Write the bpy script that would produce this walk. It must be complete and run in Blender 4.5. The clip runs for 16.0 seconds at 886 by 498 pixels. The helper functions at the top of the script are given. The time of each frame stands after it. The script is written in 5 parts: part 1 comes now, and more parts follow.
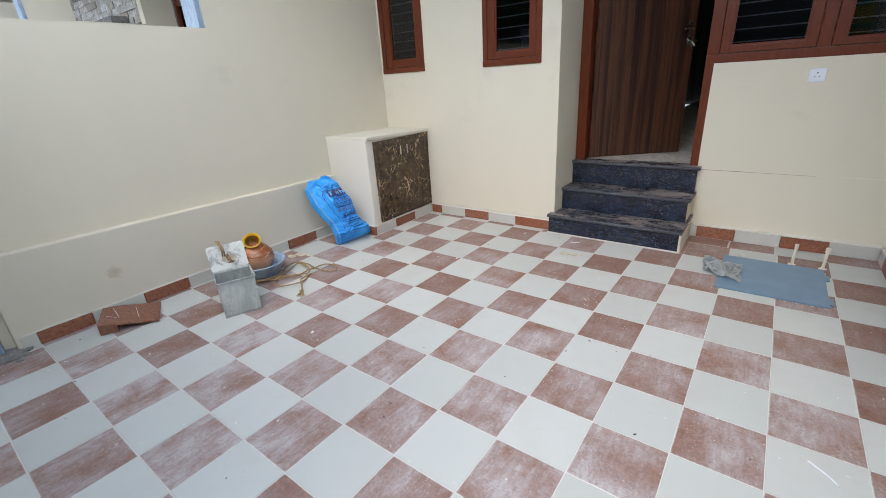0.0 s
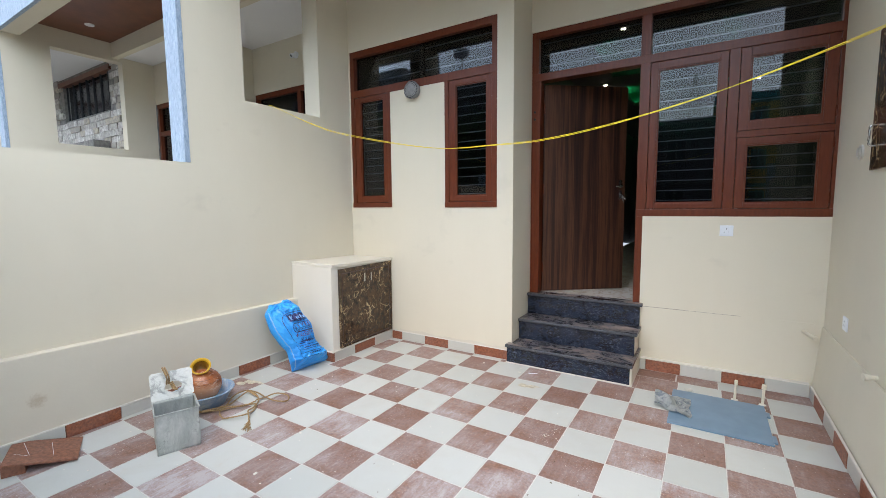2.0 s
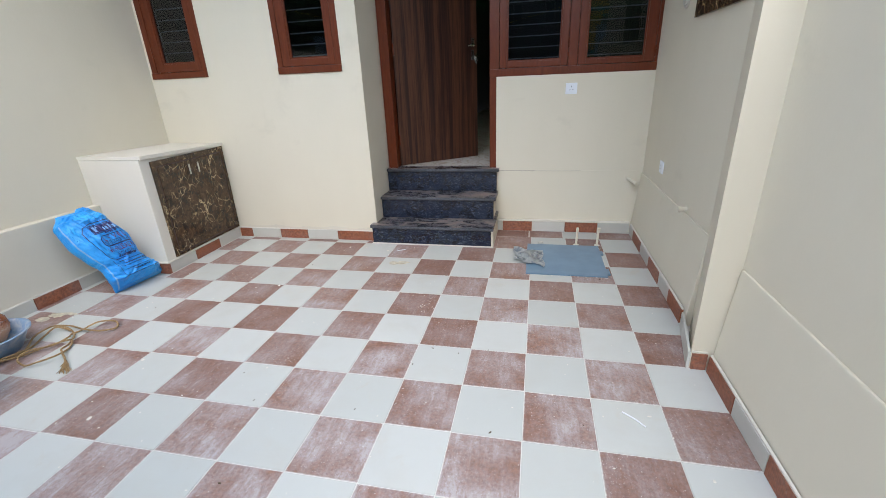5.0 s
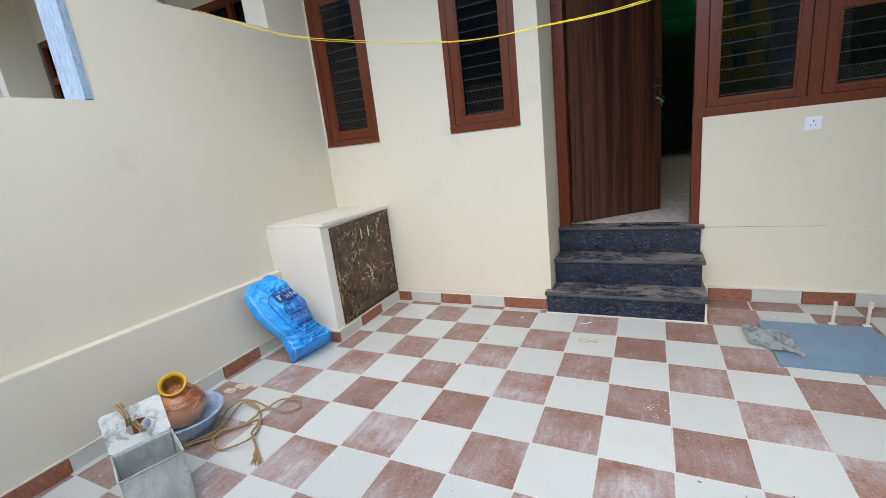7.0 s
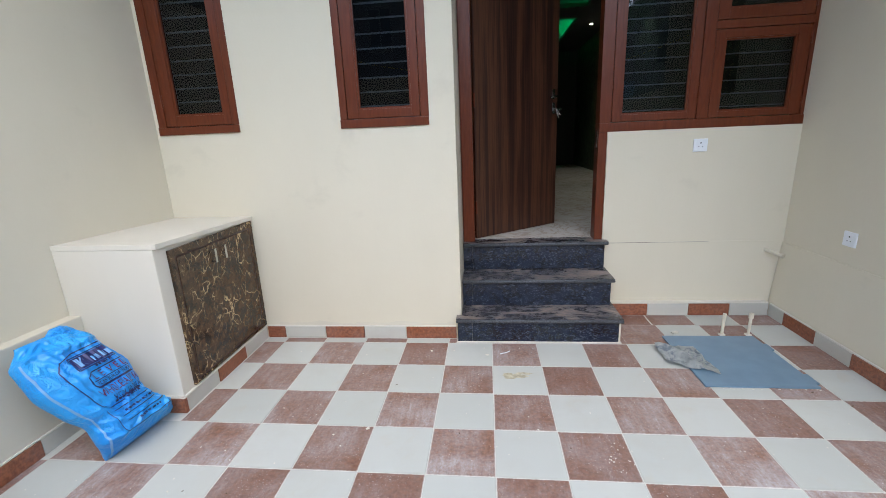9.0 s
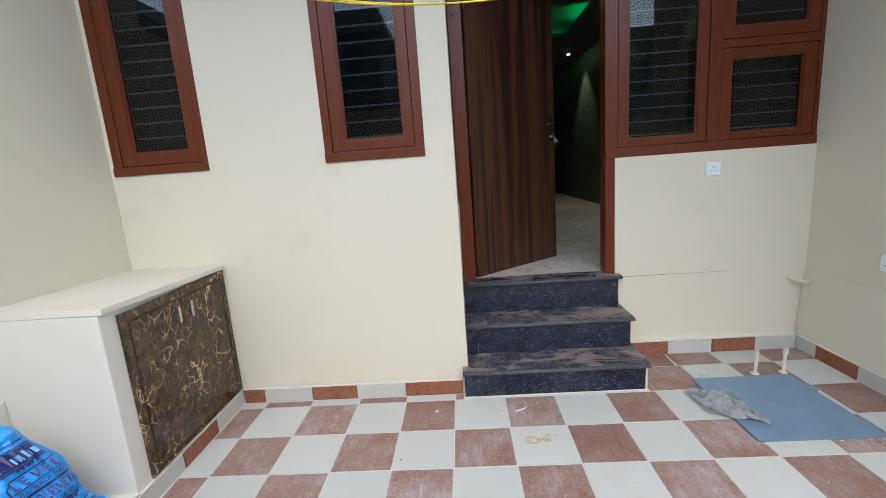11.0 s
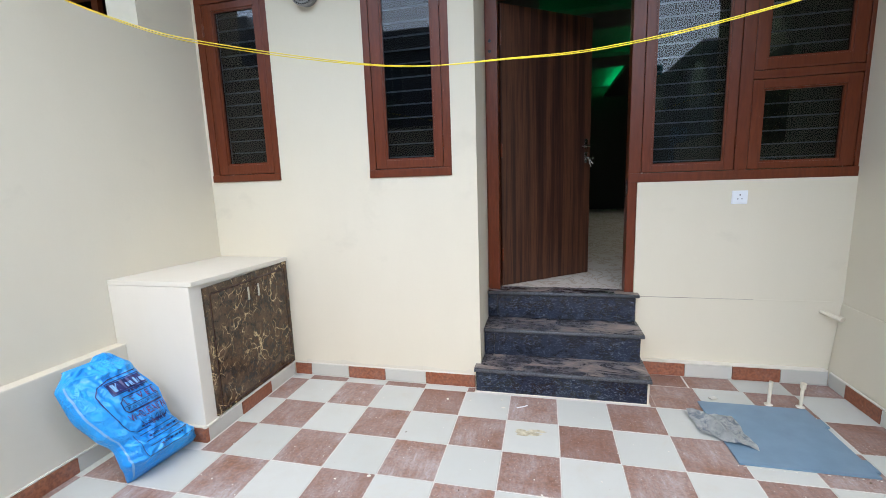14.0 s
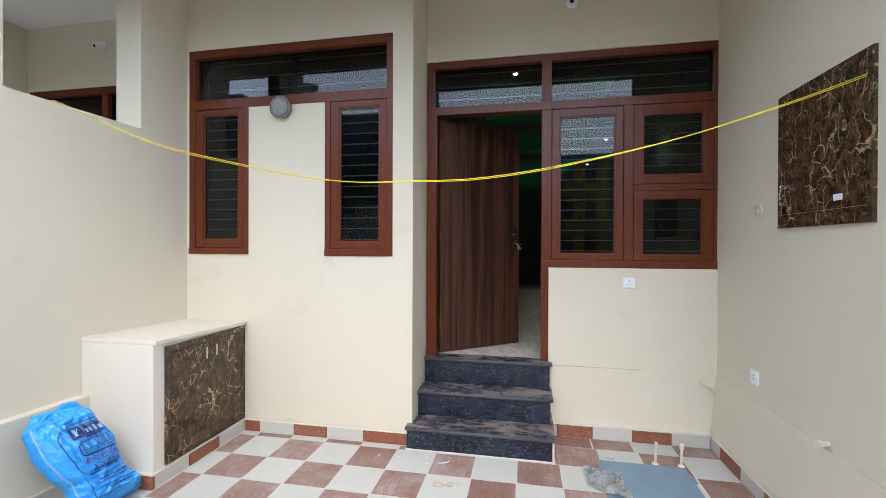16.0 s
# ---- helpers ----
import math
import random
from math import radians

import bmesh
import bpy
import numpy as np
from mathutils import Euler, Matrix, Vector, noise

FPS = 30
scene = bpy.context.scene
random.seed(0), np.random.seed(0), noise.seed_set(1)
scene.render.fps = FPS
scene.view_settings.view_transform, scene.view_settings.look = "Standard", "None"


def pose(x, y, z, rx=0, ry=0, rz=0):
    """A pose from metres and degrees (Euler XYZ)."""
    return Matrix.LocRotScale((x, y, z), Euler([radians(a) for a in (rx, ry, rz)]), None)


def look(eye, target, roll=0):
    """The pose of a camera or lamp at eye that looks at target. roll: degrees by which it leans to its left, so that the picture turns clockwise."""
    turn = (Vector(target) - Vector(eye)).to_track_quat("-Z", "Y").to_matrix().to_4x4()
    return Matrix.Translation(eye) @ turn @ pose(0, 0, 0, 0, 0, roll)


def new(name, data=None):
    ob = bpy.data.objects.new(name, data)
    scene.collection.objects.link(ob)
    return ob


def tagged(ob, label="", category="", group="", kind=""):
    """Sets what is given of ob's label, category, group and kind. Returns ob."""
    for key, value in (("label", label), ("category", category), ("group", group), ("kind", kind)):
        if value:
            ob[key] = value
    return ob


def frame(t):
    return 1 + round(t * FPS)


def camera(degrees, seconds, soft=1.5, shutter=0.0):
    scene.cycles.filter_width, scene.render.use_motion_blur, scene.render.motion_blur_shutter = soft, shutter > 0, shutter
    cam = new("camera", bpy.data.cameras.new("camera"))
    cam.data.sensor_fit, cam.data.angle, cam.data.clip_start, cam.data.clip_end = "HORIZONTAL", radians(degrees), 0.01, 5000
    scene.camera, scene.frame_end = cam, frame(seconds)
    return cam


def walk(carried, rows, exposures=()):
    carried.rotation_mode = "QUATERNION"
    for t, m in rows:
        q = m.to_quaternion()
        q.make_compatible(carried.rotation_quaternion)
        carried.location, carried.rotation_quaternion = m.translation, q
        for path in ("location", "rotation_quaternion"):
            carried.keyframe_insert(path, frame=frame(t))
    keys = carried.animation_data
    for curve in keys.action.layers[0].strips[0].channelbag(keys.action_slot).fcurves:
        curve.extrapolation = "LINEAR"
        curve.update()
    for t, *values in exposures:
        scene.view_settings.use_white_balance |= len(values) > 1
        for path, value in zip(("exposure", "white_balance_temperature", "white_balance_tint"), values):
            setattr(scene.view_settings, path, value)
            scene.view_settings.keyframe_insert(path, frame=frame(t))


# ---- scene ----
cam = camera(92.2, 16.0, soft=0.6)
PATH = [
    (0, (1.293, -2.965, 1.388), (0.15, -1.499, 0.651), -3.7),
    (0.5, (1.279, -2.963, 1.42), (0.089, -1.447, 0.887), -1.9),
    (1, (1.286, -2.934, 1.427), (0.099, -1.391, 0.97), -1.4),
    (1.5, (1.296, -2.965, 1.445), (0.166, -1.35, 1.106), -0.9),
    (2, (1.334, -3.049, 1.472), (0.286, -1.357, 1.278), -0.5),
    (2.5, (1.374, -3.086, 1.417), (0.425, -1.344, 1.162), 0.1),
    (3, (1.381, -3.094, 1.316), (0.486, -1.468, 0.572), 1.4),
    (3.5, (1.355, -3.138, 1.283), (0.501, -1.659, 0.241), 2.5),
    (4, (1.345, -3.142, 1.283), (0.511, -1.72, 0.15), 1.9),
    (4.2, (1.334, -3.092, 1.298), (0.596, -1.561, 0.244), 0.8),
    (6.3, (0.763, -2.682, 1.433), (0.464, -0.783, 0.879), -3.8),
    (6.5, (0.681, -2.686, 1.43), (0.177, -0.826, 0.896), -4.4),
    (7, (0.501, -2.577, 1.418), (-0.371, -0.844, 0.933), -6.6),
    (7.5, (0.385, -2.403, 1.411), (-0.459, -0.656, 0.926), -6.1),
    (8, (0.243, -2.315, 1.392), (-0.383, -0.483, 0.888), -3.4),
    (8.5, (0.06, -2.209, 1.405), (-0.262, -0.302, 0.894), -2.8),
    (9, (-0.019, -2.1, 1.395), (-0.228, -0.177, 0.886), -2.5),
    (9.2, (-0.036, -2.025, 1.398), (-0.251, -0.1, 0.9), -3.4),
    (11.3, (-0.210, -1.783, 1.400), (-0.271, 0.181, 1.028), -4.2),
    (11.5, (-0.224, -1.786, 1.411), (-0.234, 0.177, 1.029), -3.8),
    (12, (-0.203, -1.786, 1.403), (-0.129, 0.174, 1.012), -3.2),
    (12.5, (-0.144, -1.776, 1.404), (-0.174, 0.187, 1.023), -3.3),
    (13, (-0.078, -1.767, 1.412), (-0.339, 0.182, 1.046), -1.4),
    (13.5, (0.044, -1.957, 1.454), (-0.393, -0.035, 1.115), -2.7),
    (14, (0.219, -2.086, 1.449), (-0.246, -0.168, 1.125), -2.0),
    (14.5, (0.449, -2.208, 1.455), (-0.167, -0.326, 1.173), -1.4),
    (15, (0.607, -2.254, 1.454), (-0.056, -0.386, 1.185), -1.1),
    (15.5, (0.636, -2.380, 1.488), (0.075, -0.470, 1.289), -0.4),
    (16, (0.650, -2.524, 1.547), (0.271, -0.561, 1.537), 0.2),
]
walk(cam, [(t, look(eye, target, roll)) for t, eye, target, roll in PATH],
     exposures=[(0.0, 1.57, 6450, 7), (1.5, 1.82, 6560, 7), (3.0, 1.73, 6400, 7), (4.2, 1.66, 6320, 7), (7.0, 1.74, 6330, 7), (8.0, 1.66, 6250, 7), (9.0, 1.68, 6240, 7), (12.5, 1.77, 6270, 8), (13.5, 1.92, 6230, 7), (14.5, 1.96, 6300, 8), (16.0, 1.98, 6450, 9)])

# ---- world, sun and exposure ----
world = bpy.data.worlds.new("sky")
scene.world = world
world.use_nodes = True
_sky = world.node_tree.nodes.new("ShaderNodeTexSky")
_sky.sky_type, _sky.sun_disc = "NISHITA", False
_sky.sun_elevation, _sky.sun_rotation = radians(56), radians(172)
_sky.dust_density, _sky.air_density, _sky.ozone_density = 1.5, 1.0, 1.0
_back = world.node_tree.nodes["Background"]
_back.inputs["Strength"].default_value = 0.15
world.node_tree.links.new(_sky.outputs[0], _back.inputs["Color"])
sun = new("sun", bpy.data.lights.new("sun", "SUN"))
sun.data.energy, sun.data.angle, sun.data.color = 1.1, radians(150), (1.0, 0.985, 0.965)
sun.matrix_world = look((0.9, -6.6, 10.0), (0, 0, 0))


# ---- materials ----
class Nodes:
    """Small node-graph builder for one material."""

    def __init__(self, name):
        self.mat = bpy.data.materials.new(name)
        self.mat.use_nodes = True
        self.tree = self.mat.node_tree
        self.bsdf = self.tree.nodes["Principled BSDF"]
        self.out = self.tree.nodes["Material Output"]
        self.co = self.tree.nodes.new("ShaderNodeTexCoord").outputs["Object"]

    def put(self, socket, value):
        if hasattr(value, "is_linked"):
            self.tree.links.new(value, socket)
        else:
            socket.default_value = (*value, 1.0) if isinstance(value, tuple) and len(value) == 3 and socket.type == "RGBA" else value

    def node(self, kind, **given):
        n = self.tree.nodes.new(kind)
        for key, value in given.items():
            if key in n.inputs:
                self.put(n.inputs[key], value)
        return n

    def world_co(self):
        return self.tree.nodes.new("ShaderNodeNewGeometry").outputs["Position"]

    def mapping(self, co, scale=(1, 1, 1), rot=(0, 0, 0)):
        n = self.node("ShaderNodeMapping", Vector=co)
        n.inputs["Scale"].default_value = scale
        n.inputs["Rotation"].default_value = rot
        return n.outputs[0]

    def noise(self, scale, co=None, detail=4.0, rough=0.55, dist=0.0):
        n = self.node("ShaderNodeTexNoise", Vector=co or self.co, Scale=scale, Detail=detail, Roughness=rough, Distortion=dist)
        return n.outputs["Fac"]

    def ramp(self, fac, stops):
        n = self.node("ShaderNodeValToRGB", Fac=fac)
        e = n.color_ramp.elements
        while len(e) < len(stops):
            e.new(0.5)
        for k, (p, c) in zip(e, stops):
            k.position, k.color = p, (*c, 1.0) if len(c) == 3 else c
        return n.outputs["Color"]

    def mask(self, fac, lo, hi):
        n = self.node("ShaderNodeMapRange", Value=fac)
        n.inputs["From Min"].default_value, n.inputs["From Max"].default_value = lo, hi
        return n.outputs[0]

    def mix(self, fac, a, b, mode="MIX"):
        n = self.tree.nodes.new("ShaderNodeMix")
        n.data_type, n.blend_type = "RGBA", mode
        self.put(n.inputs[0], fac)
        self.put(n.inputs[6], a)
        self.put(n.inputs[7], b)
        return n.outputs[2]

    def math(self, op, a, b=0.0):
        n = self.tree.nodes.new("ShaderNodeMath")
        n.operation = op
        self.put(n.inputs[0], a)
        self.put(n.inputs[1], b)
        return n.outputs[0]

    def joint_haze(self, half=0.1484):
        """Ragged cement haze along the edges of a square tile that starts at its own origin."""
        sep = self.node("ShaderNodeSeparateXYZ", Vector=self.co)
        ax = self.math("ABSOLUTE", self.math("SUBTRACT", sep.outputs[0], half))
        ay = self.math("ABSOLUTE", self.math("SUBTRACT", sep.outputs[1], half))
        far = self.math("MAXIMUM", ax, ay)
        ragged = self.math("MULTIPLY", self.noise(110, self.world_co(), 5.0, 0.75), 0.018)
        return self.mask(self.math("ADD", far, ragged), half + 0.0048, half + 0.0095)

    def random(self):
        return self.tree.nodes.new("ShaderNodeObjectInfo").outputs["Random"]

    def done(self, color, rough=0.6, metal=0.0, bump=None, strength=0.2, depth=0.002, spec=0.5):
        self.put(self.bsdf.inputs["Base Color"], color)
        self.put(self.bsdf.inputs["Roughness"], rough)
        self.put(self.bsdf.inputs["Metallic"], metal)
        self.put(self.bsdf.inputs["Specular IOR Level"], spec)
        if bump is not None:
            b = self.node("ShaderNodeBump", Height=bump, Strength=strength, Distance=depth)
            self.tree.links.new(b.outputs[0], self.bsdf.inputs["Normal"])
        return self.mat


def paint(name, c, dark, rough=0.75, grain=60.0, wear=0.5):
    n = Nodes(name)
    co = n.world_co()
    broad = n.noise(0.9, co, 5.0, 0.6)
    streak = n.noise(2.2, n.mapping(co, (1.5, 1.5, 0.35)), 4.0)
    m = n.mask(n.math("ADD", n.math("MULTIPLY", broad, 0.6), n.math("MULTIPLY", streak, 0.4)), 0.36, 0.7)
    col = n.mix(n.math("MULTIPLY", m, wear), c, dark)
    smudge = n.mask(n.noise(2.3, n.mapping(co, (1, 1, 1.3)), 5.0, 0.6, 0.3), 0.64, 0.80)
    col = n.mix(n.math("MULTIPLY", smudge, 0.45 * wear), col, tuple(v * 0.62 for v in dark))
    fine = n.noise(grain, co, 3.0)
    trowel = n.noise(5.0, co, 3.0)
    return n.done(col, rough, 0.0, n.math("ADD", n.math("MULTIPLY", fine, 0.25), trowel), 0.25, 0.006, 0.3)


def stained_plinth():
    n = Nodes("stained_pale_plinth_paint")
    co = n.world_co()
    m = n.mask(n.noise(1.1, co, 5.0, 0.6), 0.36, 0.7)
    col = n.mix(n.math("MULTIPLY", m, 0.6), (0.66, 0.61, 0.495), (0.575, 0.525, 0.42))
    for at, size, amount in (((-2.155, -2.215, 0.30), 0.055, 0.55),):
        far = n.node("ShaderNodeVectorMath", Vector=co)
        far.operation = "DISTANCE"
        far.inputs[1].default_value = at
        ragged = n.math("ADD", far.outputs["Value"], n.math("MULTIPLY", n.math("SUBTRACT", n.noise(38, co, 5.0, 0.7), 0.5), 0.10))
        col = n.mix(n.math("MULTIPLY", n.mask(ragged, size, size * 0.25), amount), col, (0.40, 0.31, 0.20))
    return n.done(col, 0.7, 0.0, n.math("ADD", n.math("MULTIPLY", n.noise(50, co, 3.0), 0.25), n.noise(5.0, co, 3.0)), 0.25, 0.006, 0.3)


BEIGE = paint("beige_wall_paint", (0.685, 0.627, 0.495), (0.615, 0.56, 0.432))
PALE = paint("pale_plinth_paint", (0.66, 0.61, 0.495), (0.56, 0.51, 0.41), 0.7, 50, 0.7)
WHITE = paint("white_paint", (0.69, 0.658, 0.58), (0.61, 0.585, 0.515), 0.65)
CAB_WHITE = paint("off_white_cabinet_paint", (0.685, 0.645, 0.555), (0.60, 0.565, 0.48), 0.7)
CEILING = paint("ceiling_paint", (0.80, 0.79, 0.78), (0.74, 0.73, 0.72))


def blue_texture():
    n = Nodes("pale_blue_rustic_texture")
    co = n.world_co()
    ridges = n.noise(75, n.mapping(co, (1.0, 1.0, 0.22)), 5.0, 0.7, 0.5)
    col = n.mix(n.mask(ridges, 0.35, 0.65), (0.25, 0.335, 0.44), (0.44, 0.53, 0.63))
    return n.done(col, 0.8, 0, ridges, 1.0, 0.012, 0.3)


BLUE_WALL = blue_texture()


def tile_brown(name="brown_floor_tile", dust=1.0, haze=0.85, light=(0.295, 0.145, 0.092), dark=(0.230, 0.106, 0.066)):
    n = Nodes(name)
    co, r = n.world_co(), n.random()
    base = n.mix(r, dark, light)
    mottled = n.mix(n.mask(n.noise(55, co, 3.0), 0.35, 0.7), base, tuple(v * 0.62 for v in dark))
    shift = n.node("ShaderNodeVectorMath", Vector=co)
    shift.inputs[1].default_value = (3.1, 1.7, 0.0)
    broad = n.noise(5.0, shift.outputs[0], 4.0, 0.55, 0.2)
    amount = n.math("MULTIPLY", n.mask(broad, 0.26, 0.74), n.math("ADD", n.math("MULTIPLY", r, 0.95), 0.54))
    fine = n.mask(n.noise(85, co, 6.0, 0.80, 0.2), 0.30, 0.70)
    brushed = n.mask(n.noise(34, n.mapping(co, (1.0, 0.16, 1.0), (0, 0, 0.9)), 5.0, 0.75, 0.3), 0.38, 0.66)
    texture = n.math("ADD", n.math("ADD", n.math("MULTIPLY", fine, 0.85), n.math("MULTIPLY", brushed, 0.45)), 0.18)
    d = n.math("MULTIPLY", n.math("MULTIPLY", amount, texture), 1.0 * dust)
    if haze:
        where = n.node("ShaderNodeSeparateXYZ", Vector=co)
        d = n.math("MULTIPLY", d, n.math("ADD", n.math("MULTIPLY", n.mask(where.outputs[1], 0.2, -1.5), 0.50), 0.66))
    grain = n.math("MULTIPLY", n.math("SINE", n.math("MULTIPLY", n.node("ShaderNodeSeparateXYZ", Vector=co).outputs[0], 628.0)), n.math("SINE", n.math("MULTIPLY", n.node("ShaderNodeSeparateXYZ", Vector=co).outputs[1], 628.0)))
    streaks = n.mask(n.noise(24, n.mapping(co, (1.0, 0.35, 1.0), (0, 0, 0.7)), 6.0, 0.7, 0.6), 0.50, 0.68)
    d = n.math("MULTIPLY", d, n.math("ADD", n.math("ADD", n.math("MULTIPLY", streaks, 0.60), 0.95), n.math("MULTIPLY", grain, 0.06)))
    col = n.mix(d, mottled, (0.435, 0.392, 0.388))
    spatter = n.math("MULTIPLY", n.mask(n.noise(130, co, 4.0, 0.65), 0.625, 0.66), n.mask(n.noise(5, co, 3.0), 0.46, 0.62))
    col = n.mix(n.math("MULTIPLY", spatter, 0.75 * dust), col, (0.70, 0.68, 0.65))
    specks = n.mask(n.noise(64, co, 4.0, 0.65), 0.665, 0.71)
    col = n.mix(n.math("MULTIPLY", specks, 0.8 * dust), col, (0.72, 0.70, 0.66))
    col = n.mix(n.math("MULTIPLY", n.joint_haze(), haze), col, (0.62, 0.60, 0.56))
    rough = n.math("ADD", n.math("MULTIPLY", d, 0.35), 0.48)
    return n.done(col, rough, 0, n.math("ADD", n.math("ADD", n.noise(160, co, 2.0), n.math("MULTIPLY", d, 0.5)), n.math("MULTIPLY", grain, 0.25)), 0.2, 0.0015, 0.35)


def tile_white(name="white_floor_tile", pale=(0.470, 0.487, 0.455), paler=(0.525, 0.538, 0.505)):
    n = Nodes(name)
    co, r = n.world_co(), n.random()
    base = n.mix(r, pale, paler)
    grime = n.mask(n.noise(3.4, co, 6.0, 0.66, 0.4), 0.48, 0.78)
    col = n.mix(n.math("MULTIPLY", grime, 0.30), base, (0.46, 0.43, 0.36))
    edge = n.math("MULTIPLY", n.joint_haze(), 0.35)
    col = n.mix(edge, col, (0.40, 0.38, 0.33))
    rub = n.mask(n.noise(6.5, co, 5.0, 0.7, 0.5), 0.60, 0.75)
    col = n.mix(n.math("MULTIPLY", rub, 0.22), col, (0.50, 0.41, 0.28))
    specks = n.mask(n.noise(38, co, 2.0, 0.5), 0.75, 0.78)
    col = n.mix(n.math("MULTIPLY", specks, 0.45), col, (0.33, 0.27, 0.2))
    return n.done(col, n.math("ADD", n.math("MULTIPLY", grime, 0.2), 0.56), 0, n.noise(150, co, 2.0), 0.15, 0.001, 0.3)


BROWN_TILE, WHITE_TILE = tile_brown(), tile_white()
SKIRT_BROWN, SKIRT_WHITE = tile_brown("brown_skirting_tile", 0.14, 0.0, (0.34, 0.115, 0.050), (0.27, 0.084, 0.036)), tile_white("white_skirting_tile", (0.56, 0.56, 0.50), (0.63, 0.62, 0.56))


def grout():
    n = Nodes("grout")
    co = n.world_co()
    return n.done(n.mix(n.noise(35, co), (0.70, 0.69, 0.65), (0.55, 0.53, 0.48)), 0.9, 0, n.noise(90, co), 0.6, 0.003, 0.2)


GROUT = grout()


def red_wood():
    n = Nodes("red_brown_painted_wood")
    co = n.world_co()
    g = n.noise(9, n.mapping(co, (6, 6, 0.8)), 5.0, 0.6, 0.6)
    col = n.mix(n.mask(g, 0.3, 0.7), (0.100, 0.0205, 0.0065), (0.142, 0.0310, 0.0098))
    scuff = n.mask(n.noise(23, co, 4.0, 0.7), 0.70, 0.76)
    col = n.mix(n.math("MULTIPLY", scuff, 0.35), col, (0.30, 0.16, 0.12))
    return n.done(col, 0.33, 0, n.math("ADD", g, n.noise(70, co, 4.0, 0.6)), 0.15, 0.002, 0.35)


RED_WOOD = red_wood()


def walnut():
    n = Nodes("walnut_laminate")
    co = n.co
    band = n.noise(5.2, n.mapping(co, (2.6, 2.6, 0.07)), 3.0, 0.5, 0.3)
    fine = n.noise(30.0, n.mapping(co, (5, 5, 0.12)), 5.0, 0.6, 0.2)
    f = n.math("ADD", n.math("MULTIPLY", band, 0.72), n.math("MULTIPLY", fine, 0.28))
    col = n.ramp(f, [(0.36, (0.014, 0.005, 0.0035)), (0.46, (0.038, 0.014, 0.008)), (0.54, (0.092, 0.036, 0.018)), (0.64, (0.026, 0.010, 0.006))])
    return n.done(col, 0.42, 0, fine, 0.08, 0.001, 0.4)


WALNUT = walnut()


def granite():
    n = Nodes("black_speckled_granite")
    co = n.world_co()
    v = n.node("ShaderNodeTexVoronoi", Vector=co, Scale=85.0)
    flecks = n.mask(n.noise(46, n.mapping(co, (0.75, 0.75, 1.7), (0.1, 0.15, 0.3)), 6.0, 0.78, 1.6), 0.54, 0.66)
    cloud = n.mix(n.mask(n.noise(17, co, 4.0, 0.6), 0.35, 0.65), (0.0045, 0.0065, 0.014), (0.012, 0.018, 0.036))
    col = n.mix(n.math("MULTIPLY", flecks, 0.85), cloud, (0.15, 0.18, 0.235))
    glint = n.mask(v.outputs["Distance"], 0.16, 0.05)
    col = n.mix(n.math("MULTIPLY", glint, 0.20), col, (0.30, 0.32, 0.36))
    dust = n.mask(n.noise(3.6, n.mapping(co, (1.0, 2.4, 3.5)), 7.0, 0.74, 0.8), 0.485, 0.60)
    up = n.tree.nodes.new("ShaderNodeSeparateXYZ")
    n.tree.links.new(n.tree.nodes.new("ShaderNodeNewGeometry").outputs["Normal"], up.inputs[0])
    flat = n.mask(up.outputs[2], 0.6, 0.9)
    d = n.math("MULTIPLY", n.math("MULTIPLY", dust, flat), 0.60)
    d = n.math("ADD", d, n.math("MULTIPLY", flat, 0.07))
    smear = n.mask(n.noise(21, n.mapping(co, (0.35, 1.0, 1.0), (0, 0, 0.25)), 6.0, 0.75, 0.6), 0.48, 0.70)
    d = n.math("ADD", d, n.math("MULTIPLY", n.math("MULTIPLY", smear, flat), 0.16))
    col = n.mix(d, col, (0.40, 0.32, 0.27))
    return n.done(col, n.math("ADD", n.math("MULTIPLY", d, 0.5), 0.22), 0, dust, 0.05, 0.001)


GRANITE = granite()



